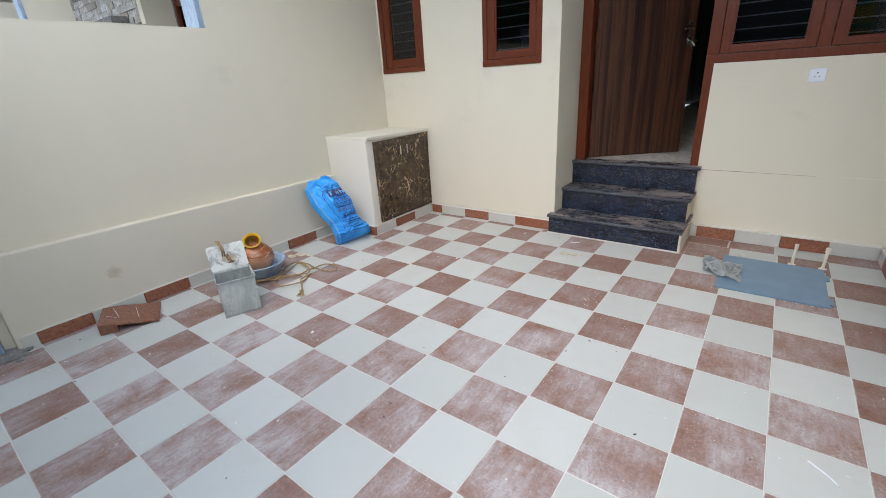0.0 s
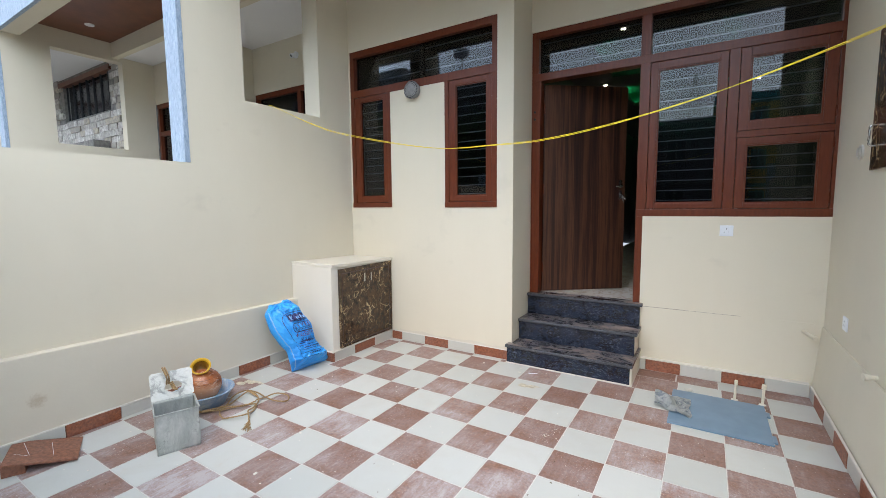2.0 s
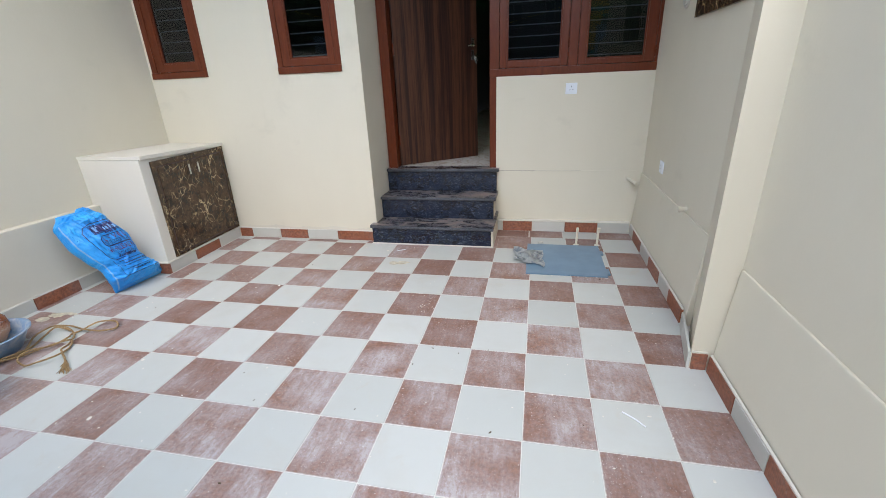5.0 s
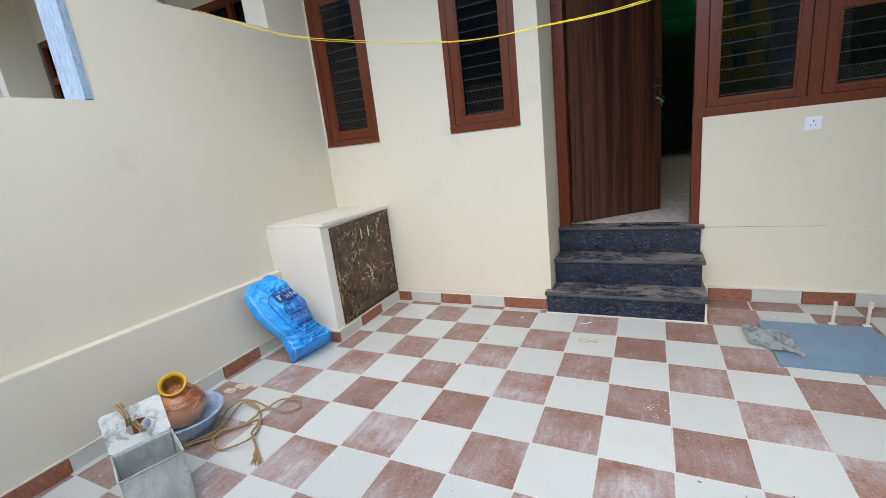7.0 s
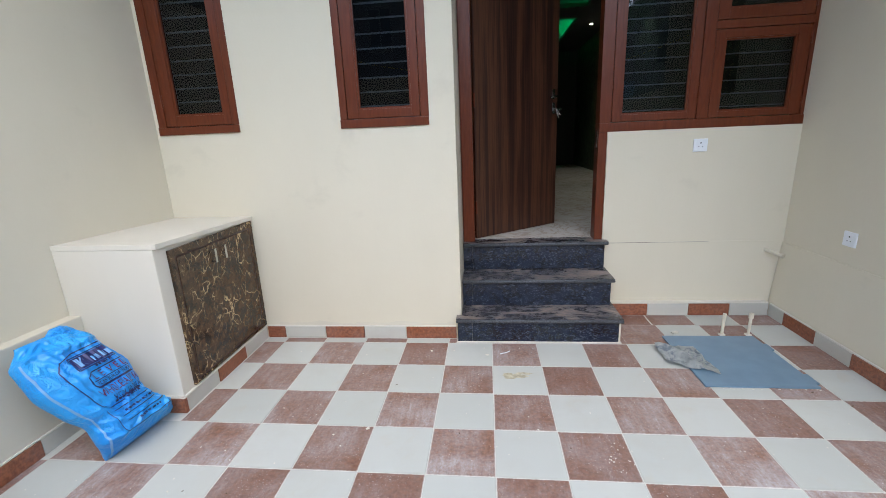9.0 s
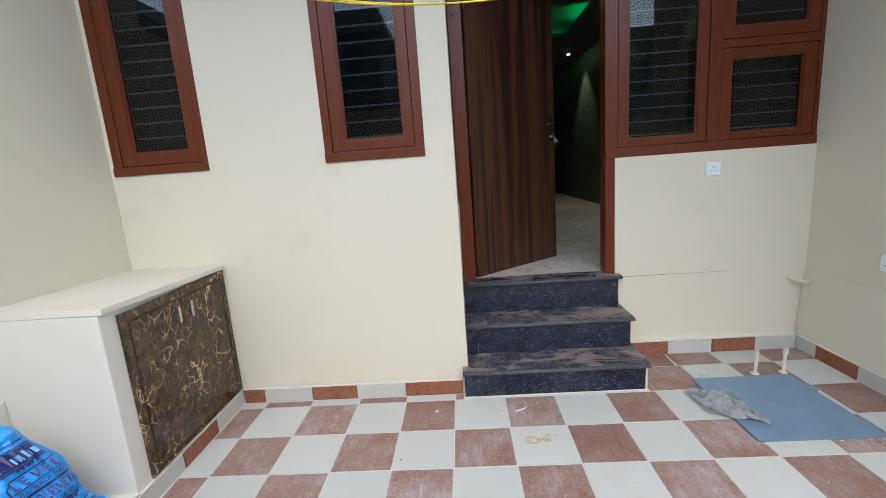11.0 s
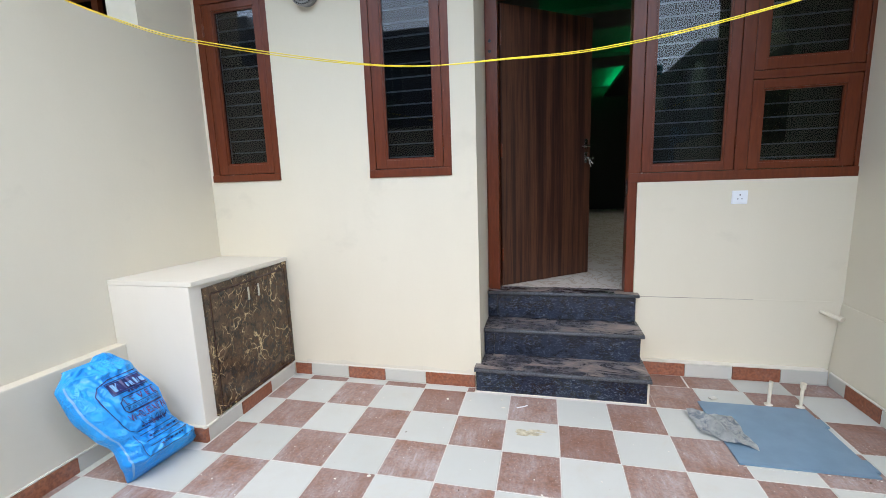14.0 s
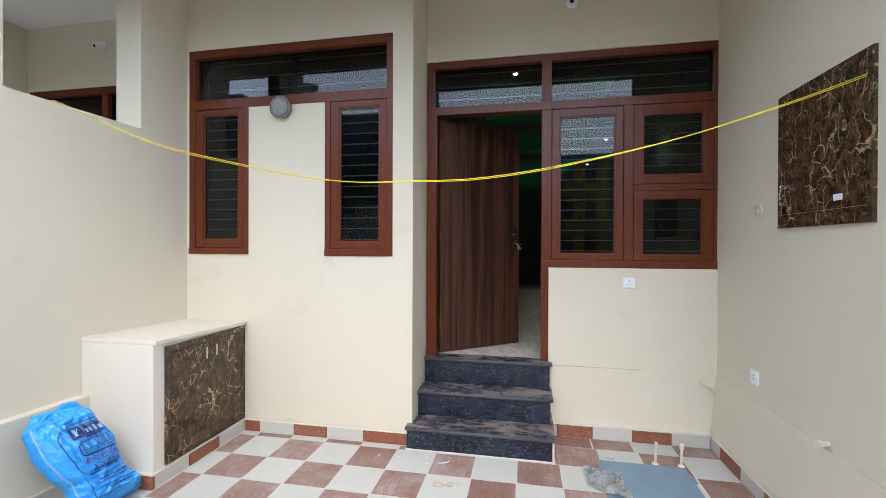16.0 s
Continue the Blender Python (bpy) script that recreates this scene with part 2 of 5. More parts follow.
def dark_marble():
    n = Nodes("dark_emperador_laminate")
    co = n.world_co()
    warp = n.node("ShaderNodeTexNoise", Vector=co, Scale=5.0, Detail=5.0)
    mixv = n.tree.nodes.new("ShaderNodeMix")
    mixv.data_type = "RGBA"
    mixv.inputs[0].default_value = 0.16
    n.tree.links.new(co, mixv.inputs[6])
    n.tree.links.new(warp.outputs["Color"], mixv.inputs[7])
    v = n.node("ShaderNodeTexVoronoi", Vector=n.mapping(mixv.outputs[2], (1, 1.5, 0.75)), Scale=13.0)
    v.feature = "DISTANCE_TO_EDGE"
    vein = n.math("MULTIPLY", n.mask(v.outputs["Distance"], 0.034, 0.004), n.mask(n.noise(7, co, 5.0, 0.7), 0.46, 0.58))
    w = n.node("ShaderNodeTexVoronoi", Vector=n.mapping(mixv.outputs[2], (1, 1.2, 0.55), (0.3, 0.5, 0.2)), Scale=27.0)
    w.feature = "DISTANCE_TO_EDGE"
    hair = n.math("MULTIPLY", n.mask(w.outputs["Distance"], 0.040, 0.006), n.mask(n.noise(15, co, 5.0, 0.7), 0.50, 0.62))
    cloud = n.mix(n.mask(n.noise(19, co, 6.0, 0.74, 0.5), 0.36, 0.64), (0.008, 0.005, 0.003), (0.098, 0.054, 0.027))
    fine = n.mask(n.noise(62, n.mapping(co, (1, 1, 0.5)), 5.0, 0.75, 1.5), 0.58, 0.70)
    col = n.mix(n.math("MULTIPLY", fine, 0.42), cloud, (0.30, 0.20, 0.11))
    col = n.mix(n.math("MULTIPLY", hair, 0.5), col, (0.46, 0.31, 0.14))
    col = n.mix(n.math("MULTIPLY", vein, 0.9), col, (0.58, 0.43, 0.23))
    return n.done(col, 0.2, 0, None)


MARBLE_DARK = dark_marble()


def plain(name, c, rough=0.5, metal=0.0, vary=0.15, scale=25.0, bump=0.1):
    n = Nodes(name)
    f = n.noise(scale, n.world_co(), 4.0, 0.6)
    dark = tuple(v * (1 - vary * 2) for v in c)
    return n.done(n.mix(n.mask(f, 0.3, 0.7), c, dark), rough, metal, f, bump, 0.002)


CUT_GRANITE = plain("rough_cut_granite_edge", (0.13, 0.14, 0.16), 0.7, 0, 0.46, 140, 0.7)
CHROME = plain("brushed_steel", (0.62, 0.62, 0.60), 0.25, 1.0, 0.05, 80, 0.03)
GREY_PLASTIC = plain("grey_plastic", (0.22, 0.22, 0.22), 0.5, 0.0, 0.08)
# near black: mullion colour, and the shade in holes and behind neighbour's panes
DARK_HOLE = plain("near_black", (0.02, 0.02, 0.02), 0.9)
SOCKET_WHITE = plain("white_switch_plastic", (0.80, 0.82, 0.84), 0.3, 0.0, 0.02)
CREAM_PVC = plain("cream_pvc", (0.74, 0.68, 0.54), 0.45, 0.0, 0.08)
YELLOW_PVC = plain("yellow_cable_sheath", (0.80, 0.62, 0.02), 0.4, 0.0, 0.04)
BAR_METAL = plain("grey_blue_grille_paint", (0.68, 0.74, 0.82), 0.45, 0.0, 0.04)
BLACK_IRON = plain("black_iron", (0.015, 0.015, 0.017), 0.5, 0.2, 0.1)
CONCRETE = plain("rough_concrete", (0.30, 0.29, 0.27), 0.95, 0, 0.25, 12, 0.6)
ASPHALT = plain("asphalt", (0.07, 0.068, 0.064), 0.95, 0, 0.2, 30, 0.5)
BROWN_PANEL = plain("brown_ceiling_panel", (0.17, 0.055, 0.025), 0.4, 0, 0.15, 6, 0.05)
ROOM_GREEN = plain("dark_green_wall", (0.075, 0.115, 0.06), 0.6, 0, 0.38, 11, 0.4)
# room surfaces coloured almost black, so the unlit interior's shade is in the paint
ROOM_DARK = plain("room_shade_paint", (0.075, 0.072, 0.068), 0.8, 0, 0.1)


def floor_marble():
    n = Nodes("white_marble_floor")
    co = n.world_co()
    v = n.mask(n.noise(3.0, co, 8.0, 0.7, 1.6), 0.47, 0.53)
    ridge = n.math("MULTIPLY", v, n.math("SUBTRACT", 1.0, v))
    return n.done(n.mix(n.math("MULTIPLY", ridge, 2.4), (0.66, 0.62, 0.56), (0.40, 0.31, 0.22)), 0.15)


ROOM_MARBLE = floor_marble()


def glass():
    n = Nodes("window_glass")
    tree = n.tree
    clear = tree.nodes.new("ShaderNodeBsdfTransparent")
    clear.inputs[0].default_value = (0.43, 0.455, 0.475, 1)
    gloss = tree.nodes.new("ShaderNodeBsdfGlossy")
    gloss.inputs["Roughness"].default_value = 0.015
    fres = tree.nodes.new("ShaderNodeFresnel")
    fres.inputs["IOR"].default_value = 1.45
    both = tree.nodes.new("ShaderNodeMixShader")
    tree.links.new(fres.outputs[0], both.inputs[0])
    tree.links.new(clear.outputs[0], both.inputs[1])
    tree.links.new(gloss.outputs[0], both.inputs[2])
    tree.links.new(both.outputs[0], n.out.inputs[0])
    return n.mat


GLASS = glass()


def glow(name, c, power):
    n = Nodes(name)
    n.bsdf.inputs["Emission Color"].default_value = (*c, 1)
    n.bsdf.inputs["Emission Strength"].default_value = power
    return n.done(c, 0.5)


GREEN_GLOW = glow("green_led", (0.02, 0.9, 0.25), 9.0)
SPOT_GLOW = glow("warm_spot", (1.0, 0.88, 0.7), 25.0)


# ---- builders ----
def add_box(bm, x0, x1, y0, y1, z0, z1):
    vs = [bm.verts.new((x, y, z)) for x in (x0, x1) for y in (y0, y1) for z in (z0, z1)]
    for f in ((0, 1, 3, 2), (4, 6, 7, 5), (0, 4, 5, 1), (2, 3, 7, 6), (0, 2, 6, 4), (1, 5, 7, 3)):
        bm.faces.new([vs[i] for i in f])
    return vs


def finish(name, bm, mat, bevel=0.0, smooth=False, segments=2):
    bmesh.ops.recalc_face_normals(bm, faces=bm.faces[:])
    if bevel:
        bmesh.ops.bevel(bm, geom=bm.edges[:], offset=bevel, segments=segments, affect="EDGES", profile=0.6)
    if smooth:
        for f in bm.faces:
            f.smooth = True
    me = bpy.data.meshes.new(name)
    bm.to_mesh(me)
    bm.free()
    me.materials.append(mat)
    return new(name, me)


def part(name, bm, mat, parent, label="", bevel=0.0, smooth=False):
    ob = finish(name, bm, mat, bevel, smooth)
    ob.parent = parent
    if label:
        tagged(ob, label)
    return ob


def boxes(*rows):
    bm = bmesh.new()
    for r in rows:
        add_box(bm, *r)
    return bm


def box_part(name, row, mat, parent, label="", bevel=0.0):
    return part(name, boxes(row), mat, parent, label, bevel)


def structure(name, rows, mat, label="", category="wall", bevel=0.0):
    return tagged(finish(name, boxes(*rows), mat, bevel), label, category, kind="structure")


def thing(name, label, category, at=(0, 0, 0), group=""):
    ob = new(name)
    ob.matrix_world = pose(*at)
    return tagged(ob, label, category, group)


def rod(bm, a, b, r, sides=10, r2=None):
    a, b = Vector(a), Vector(b)
    m = Matrix.Translation((a + b) / 2) @ (b - a).to_track_quat("Z", "Y").to_matrix().to_4x4()
    bmesh.ops.create_cone(bm, cap_ends=True, segments=sides, radius1=r, radius2=r if r2 is None else r2, depth=(b - a).length, matrix=m)
    return bm


def lathe(bm, profile, sides=32, m=Matrix()):
    rings = []
    for r, z in profile:
        rings.append([bm.verts.new(m @ Vector((r * math.cos(2 * math.pi * k / sides), r * math.sin(2 * math.pi * k / sides), z))) for k in range(sides)])
    for a, b in zip(rings, rings[1:]):
        for k in range(sides):
            bm.faces.new((a[k], a[(k + 1) % sides], b[(k + 1) % sides], b[k]))
    return rings


def tube(bm, pts, r, sides=8):
    pts = [Vector(p) for p in pts]
    rings = []
    for k, p in enumerate(pts):
        d = (pts[min(k + 1, len(pts) - 1)] - pts[max(k - 1, 0)]).normalized()
        side = d.cross(Vector((0, 0, 1)))
        side = side.normalized() if side.length > 1e-4 else Vector((1, 0, 0))
        up = side.cross(d)
        rings.append([bm.verts.new(p + r * (math.cos(2 * math.pi * s / sides) * side + math.sin(2 * math.pi * s / sides) * up)) for s in range(sides)])
    for a, b in zip(rings, rings[1:]):
        for s in range(sides):
            bm.faces.new((a[s], a[(s + 1) % sides], b[(s + 1) % sides], b[s]))
    bm.faces.new(rings[0])
    bm.faces.new(rings[-1])


def curve_points(keys, n=8):
    """Catmull-Rom through the keys."""
    keys = [Vector(k) for k in keys]
    out = []
    for i in range(len(keys) - 1):
        p0, p1, p2, p3 = keys[max(i - 1, 0)], keys[i], keys[i + 1], keys[min(i + 2, len(keys) - 1)]
        for s in range(n):
            t = s / n
            out.append(0.5 * (2 * p1 + (p2 - p0) * t + (2 * p0 - 5 * p1 + 4 * p2 - p3) * t * t + (3 * p1 - p0 - 3 * p2 + p3) * t ** 3))
    out.append(keys[-1])
    return out


# ---- large structure ----
LEFT, RIGHT, BAY, DOORWALL, BAYSIDE = -2.23, 2.12, 0.685, 1.135, -0.21
HIGH = 3.86
PITCH_X = 4.40


def side_wall(name, x, label):
    """A dividing wall: low in front, a full-height pillar, then a high window-like opening."""
    b = x - 0.15
    return structure(name, [
        (b, x, -2.85, -1.148, 0, 1.85), (b, x, -1.148, -0.64, 0, 4.078), (b, x, -0.64, 0.235, 0, 2.44),
        (b - (0.075 if x == LEFT else 0.0), x, 0.235, BAY, 0, HIGH + 0.1), (b, x, -0.64, 0.188, 3.78, 4.078), (b, x, 0.188, 0.235, 3.78, 3.858)], BEIGE, label)


def jamb(name, x):
    structure(name, [(x - 0.19, x + 0.004, -1.19, -1.1505, 1.853, HIGH)], BLUE_WALL, "pale blue rustic-textured pillar end", "pillar end")


side_wall("wall_left", LEFT, "beige painted dividing wall with pillar and opening")
jamb("trim_left", LEFT)
_plinth = boxes((LEFT, -2.155, -2.80, -0.216, 0, 0.565))
for _v in _plinth.verts:
    if _v.co.z > 0.1:
        _v.co.z = 0.598 if _v.co.y < -1 else 0.566
tagged(finish("wall_left_plinth", _plinth, stained_plinth(), 0.008), "pale thicker lower band of wall", "wall", kind="structure")

# house front: bay wall and recessed door wall
structure("wall_bay", [
    (LEFT, BAYSIDE, BAY, BAY + 0.14, 0, 1.48), (LEFT, -2.205, BAY, BAY + 0.14, 1.48, 3.225), (-1.635, -0.946, BAY, BAY + 0.14, 1.48, 2.765),
    (-0.375, BAYSIDE, BAY, BAY + 0.14, 1.48, 3.225), (LEFT, BAYSIDE, BAY, BAY + 0.14, 3.225, HIGH),
    (BAYSIDE - 0.16, BAYSIDE, BAY + 0.14, 1.34, 0, HIGH)], BEIGE, "beige painted bay wall of house front")
structure("wall_door", [
    (BAYSIDE, 0.78, DOORWALL, 1.30, 0, 0.575), (0.78, RIGHT + 0.1, DOORWALL, 1.30, 0, 0.56), (0.842, RIGHT + 0.1, DOORWALL, 1.30, 0.56, 1.378), (2.148, RIGHT + 0.1, DOORWALL, 1.30, 1.378, 3.165),
    (BAYSIDE, RIGHT + 0.1, DOORWALL, 1.30, 3.165, HIGH)], BEIGE, "beige painted wall around the entrance door")
structure("wall_door_band", [(0.862, 2.067, DOORWALL - 0.006, DOORWALL, 0.0, 0.567)], BEIGE, "slightly proud lower band of plaster", "wall")

# right-hand wall with lower band and pillar
structure("wall_right", [
    (RIGHT, RIGHT + 0.15, -0.90, 1.30, 0, HIGH + 0.1), (RIGHT, RIGHT + 0.15, -2.85, -0.90, 0, 1.85)], BEIGE, "beige painted wall with small sockets")
_plinth = boxes((2.068, RIGHT, -0.50, DOORWALL - 0.006, 0, 0.553), (2.068, RIGHT, -2.80, -0.905, 0, 0.545))
for _v in _plinth.verts:
    if _v.co.z > 0.1 and _v.co.x < 2.1:
        _v.co.x = 2.109
tagged(finish("wall_right_plinth", _plinth, BEIGE, 0.006), "proud battered lower band of wall", "wall", kind="structure")
_bm = bmesh.new()
_lo = [_bm.verts.new((x, y, 0)) for x, y in ((RIGHT, -0.46), (1.980, -0.895), (RIGHT, -0.895))]
_hi = [_bm.verts.new((v.co.x, v.co.y, HIGH)) for v in _lo]
_bm.faces.new(_lo), _bm.faces.new(_hi)
for _k in range(3):
    _bm.faces.new((_lo[_k], _lo[(_k + 1) % 3], _hi[(_k + 1) % 3], _hi[_k]))
tagged(finish("wall_right_pillar", _bm, BEIGE), "beige splayed pier on side wall", "pillar", kind="structure")
# added wall behind the camera, never in view, keeps light off the near-left floor
structure("wall_unseen_shade", [(LEFT - 0.15, 0.45, -3.47, -3.33, -0.1, 2.3)], BEIGE, "added unseen beige wall that shades the near-left floor", "wall")


def porch_roof(x0, x1, suffix):
    structure("ceiling" + suffix, [(x0, x1, 0.19, 1.30, HIGH, 4.05), (x0, x1, -0.95, 0.19, 4.08, 4.25)], CEILING, "white porch ceiling slab", "ceiling")
    structure("ceiling_panel" + suffix, [(x0 + 0.06, x1 - 0.06, -0.94, 0.18, 4.045, 4.079)], BROWN_PANEL, "brown wood-look ceiling panel", "ceiling")
    structure("beam" + suffix, [(x0, x1, -1.149, -0.95, 3.82, 4.25), (x0, x1, 0.10, 0.189, 3.82, 4.079)], BEIGE, "beige porch beam", "beam")
    structure("fascia" + suffix, [(x0, x1, -1.19, -1.1495, HIGH - 0.06, 5.2)], BLUE_WALL, "pale blue rustic-textured fascia", "fascia")
    structure("upper_wall" + suffix, [(x0, x1, 0.2, 0.4, 4.26, 7.4), (x0, x1, -1.149, 0.2, 4.255, 4.30)], BEIGE, "beige upper storey wall", "wall")


porch_roof(LEFT - 0.149, RIGHT + 0.149, "_1")

# the neighbours: the same house again, one pitch further along
NX = LEFT - PITCH_X
side_wall("wall_neighbour", NX, "beige dividing wall of neighbouring porch")
jamb("trim_neighbour", NX)
structure("wall_neighbour_bay", [(NX, NX + 2.02, BAY, BAY + 0.14, 0, 1.48), (NX + 0.60, NX + 1.25, BAY, BAY + 0.14, 1.48, 2.75), (NX, NX + 2.02, BAY, BAY + 0.14, 3.225, HIGH),
    (NX + 1.86, NX + 2.02, BAY, BAY + 0.14, 1.48, 3.225), (NX + 1.86, NX + 2.02, BAY + 0.14, 1.3, 0, HIGH)], BEIGE, "beige bay wall of neighbouring house")
structure("wall_neighbour_door", [(NX + 2.02, LEFT - 0.15, DOORWALL, 1.30, 0, 1.38), (NX + 2.02, LEFT - 0.15, DOORWALL, 1.30, 3.19, HIGH)], BEIGE, "beige front wall of neighbouring house")
porch_roof(NX - 0.149, LEFT - 0.151, "_2")
structure("floor_neighbour", [(NX - 6, LEFT - 0.151, -3.3, 1.3, -0.08, -0.02)], CONCRETE, "grey neighbouring yard floor", "floor")


# ---- windows and door ----
def grille(parent, x0, x1, z0, z1, y, step=0.0868, upright=True):
    z = z0 + step * 0.9
    while z < z1 - 0.01:
        box_part("grille_bar", (x0, x1, y, y + 0.012, z - 0.0042, z + 0.0042), BAR_METAL, parent)
        z += step
    if upright:
        box_part("grille_upright", (x0 + 0.012, x0 + 0.032, y + 0.013, y + 0.022, z0, z1), BAR_METAL, parent)


def pane(parent, x0, x1, z0, z1, y):
    ob = box_part("pane", (x0 - 0.008, x1 + 0.008, y, y + 0.005, z0 - 0.008, z1 + 0.008), GLASS, parent, "clear glass pane")
    ob.visible_shadow = False
    return ob


def sash(parent, x0, x1, z0, z1, g, y, hinge_left=True):
    """A casement leaf from x0..x1, z0..z1 round the glass g = (x0, x1, z0, z1)."""
    a0, a1, c0, c1 = g
    e = 0.004
    top = new("sash")
    top.parent = parent
    d0, d1 = y, y + 0.035
    box_part("stile", (x0 + e, a0 - 0.012, d0, d1, z0 + e, z1 - e), RED_WOOD, top, bevel=0.003)
    box_part("stile", (a1 + 0.012, x1 - e, d0, d1, z0 + e, z1 - e), RED_WOOD, top, bevel=0.003)
    box_part("rail", (a0 - 0.012, a1 + 0.012, d0, d1, z0 + e, c0 - 0.012), RED_WOOD, top, bevel=0.003)
    box_part("rail", (a0 - 0.012, a1 + 0.012, d0, d1, c1 + 0.012, z1 - e), RED_WOOD, top, bevel=0.003)
    bead = boxes((a0 - 0.012, a0, y + 0.008, d1 - 0.002, c0 - 0.012, c1 + 0.012), (a1, a1 + 0.012, y + 0.008, d1 - 0.002, c0 - 0.012, c1 + 0.012),
                 (a0, a1, y + 0.008, d1 - 0.002, c0 - 0.012, c0), (a0, a1, y + 0.008, d1 - 0.002, c1, c1 + 0.012))
    part("glazing_bead", bead, RED_WOOD, top)
    pane(top, a0, a1, c0, c1, y + 0.02)
    hx = x0 - 0.006 if hinge_left else x1 - 0.006
    for hz in (z0 + 0.14 * (z1 - z0), z1 - 0.14 * (z1 - z0)):
        bm = bmesh.new()
        rod(bm, (hx + 0.006, y - 0.003, hz - 0.04), (hx + 0.006, y - 0.003, hz + 0.04), 0.006, 8)
        part("hinge", bm, RED_WOOD, top, "painted butt hinge")
    return top


# bay window: a high fanlight over two narrow casements
Y = BAY - 0.004
bay_window = tagged(thing("window_1", "red-brown wooden window, fanlight over two narrow casements", "window"), kind="structure")
for row in ((-2.205, -0.373, Y, Y + 0.09, 3.155, 3.222), (-2.205, -0.373, Y, Y + 0.09, 2.715, 2.795),
            (-2.205, -2.145, Y, Y + 0.09, 2.795, 3.155), (-0.425, -0.373, Y, Y + 0.09, 2.795, 3.155),
            (-2.205, -2.150, Y, Y + 0.09, 1.530, 2.715), (-1.680, -1.635, Y, Y + 0.09, 1.530, 2.715), (-2.205, -1.635, Y - 0.008, Y + 0.09, 1.480, 1.530),
            (-0.946, -0.900, Y, Y + 0.09, 1.525, 2.715), (-0.425, -0.373, Y, Y + 0.09, 1.525, 2.715), (-0.946, -0.373, Y - 0.008, Y + 0.09, 1.472, 1.525)):
    box_part("window_frame", row, RED_WOOD, bay_window, bevel=0.003)
pane(bay_window, -2.145, -0.425, 2.795, 3.155, Y + 0.045)
box_part("mullion", (-1.275, -1.225, Y + 0.055, Y + 0.085, 2.795, 3.155), DARK_HOLE, bay_window, "dark thin mullion")
sash(bay_window, -2.150, -1.680, 1.530, 2.715, (-2.06, -1.744, 1.612, 2.655), Y + 0.004, True)
sash(bay_window, -0.900, -0.425, 1.525, 2.715, (-0.812, -0.493, 1.595, 2.650), Y + 0.004, False)
grille(bay_window, -2.15, -1.68, 1.53, 2.71, Y + 0.10)
grille(bay_window, -0.90, -0.42, 1.53, 2.71, Y + 0.10)
grille(bay_window, -2.14, -0.43, 2.80, 3.15, Y + 0.10, 0.11, True)

# entrance unit: door opening, fanlight, casements
Y = DOORWALL + 0.012
front_window = tagged(thing("window_2", "red-brown wooden entrance frame with fanlight and three casements", "window"), kind="structure")
for row in ((-0.205, 2.148, Y, Y + 0.11, 3.105, 3.165), (-0.205, 2.148, Y, Y + 0.11, 2.700, 2.770),
            (-0.205, -0.118, Y, Y + 0.11, 0.588, 2.700), (-0.205, -0.138, Y, Y + 0.11, 2.770, 3.105),
            (0.782, 0.862, Y, Y + 0.11, 1.440, 2.700), (0.782, 0.842, Y, Y + 0.11, 0.588, 1.378), (0.782, 0.862, Y, Y + 0.11, 2.770, 3.105),
            (2.098, 2.148, Y, Y + 0.11, 1.440, 2.700), (2.098, 2.148, Y, Y + 0.11, 2.770, 3.105), (0.782, 2.148, Y - 0.008, Y + 0.11, 1.378, 1.440),
            (1.432, 1.505, Y, Y + 0.11, 1.440, 2.700), (1.505, 2.098, Y, Y + 0.11, 2.005, 2.055)):
    box_part("window_frame", row, RED_WOOD, front_window, bevel=0.003)
pane(front_window, -0.138, 0.782, 2.770, 3.105, Y + 0.05)
pane(front_window, 0.862, 2.098, 2.770, 3.105, Y + 0.05)
sash(front_window, 0.862, 1.432, 1.440, 2.700, (0.938, 1.358, 1.503, 2.622), Y + 0.004, False)
sash(front_window, 1.505, 2.098, 2.055, 2.700, (1.587, 2.014, 2.137, 2.612), Y + 0.004, False)
sash(front_window, 1.505, 2.098, 1.440, 2.005, (1.582, 2.006, 1.496, 1.934), Y + 0.004, False)
grille(front_window, 0.87, 1.43, 1.44, 2.70, Y + 0.12)
grille(front_window, 1.51, 2.09, 2.06, 2.70, Y + 0.12)
grille(front_window, 1.51, 2.09, 1.44, 2.00, Y + 0.12)
grille(front_window, -0.13, 0.78, 2.77, 3.10, Y + 0.12, 0.11, False)
grille(front_window, 0.87, 2.09, 2.77, 3.10, Y + 0.12, 0.11, False)

# the door leaf, swung inwards; built flat along +x from its hinge
DOOR_AT, DOOR_TURN = (-0.112, 1.245, 0.597), 39.0
door = tagged(thing("door_1", "dark walnut laminate entrance door standing half open", "door"), kind="structure")
door.matrix_world = pose(*DOOR_AT, 0, 0, DOOR_TURN)
box_part("leaf", (0, 0.885, -0.018, 0.018, 0, 2.085), WALNUT, door, bevel=0.002)
for z0, z1 in ((1.062, 1.142), (0.946, 1.036)):
    box_part("lock_plate", (0.817, 0.848, -0.026, -0.019, z0, z1), CHROME, door, "brushed steel lock plate", 0.003)
bm = bmesh.new()
rod(bm, (0.832, -0.026, 1.082), (0.832, -0.058, 1.082), 0.009)
tube(bm, curve_points([(0.838, -0.056, 1.082), (0.815, -0.060, 1.083), (0.785, -0.060, 1.080), (0.762, -0.056, 1.074)], 5), 0.008)
part("door_handle", bm, CHROME, door, "short steel lever handle", smooth=True)
bm = bmesh.new()
rod(bm, (0.832, -0.026, 0.985), (0.832, -0.04, 0.985), 0.012)
rod(bm, (0.832, -0.04, 0.985), (0.832, -0.062, 0.985), 0.004)
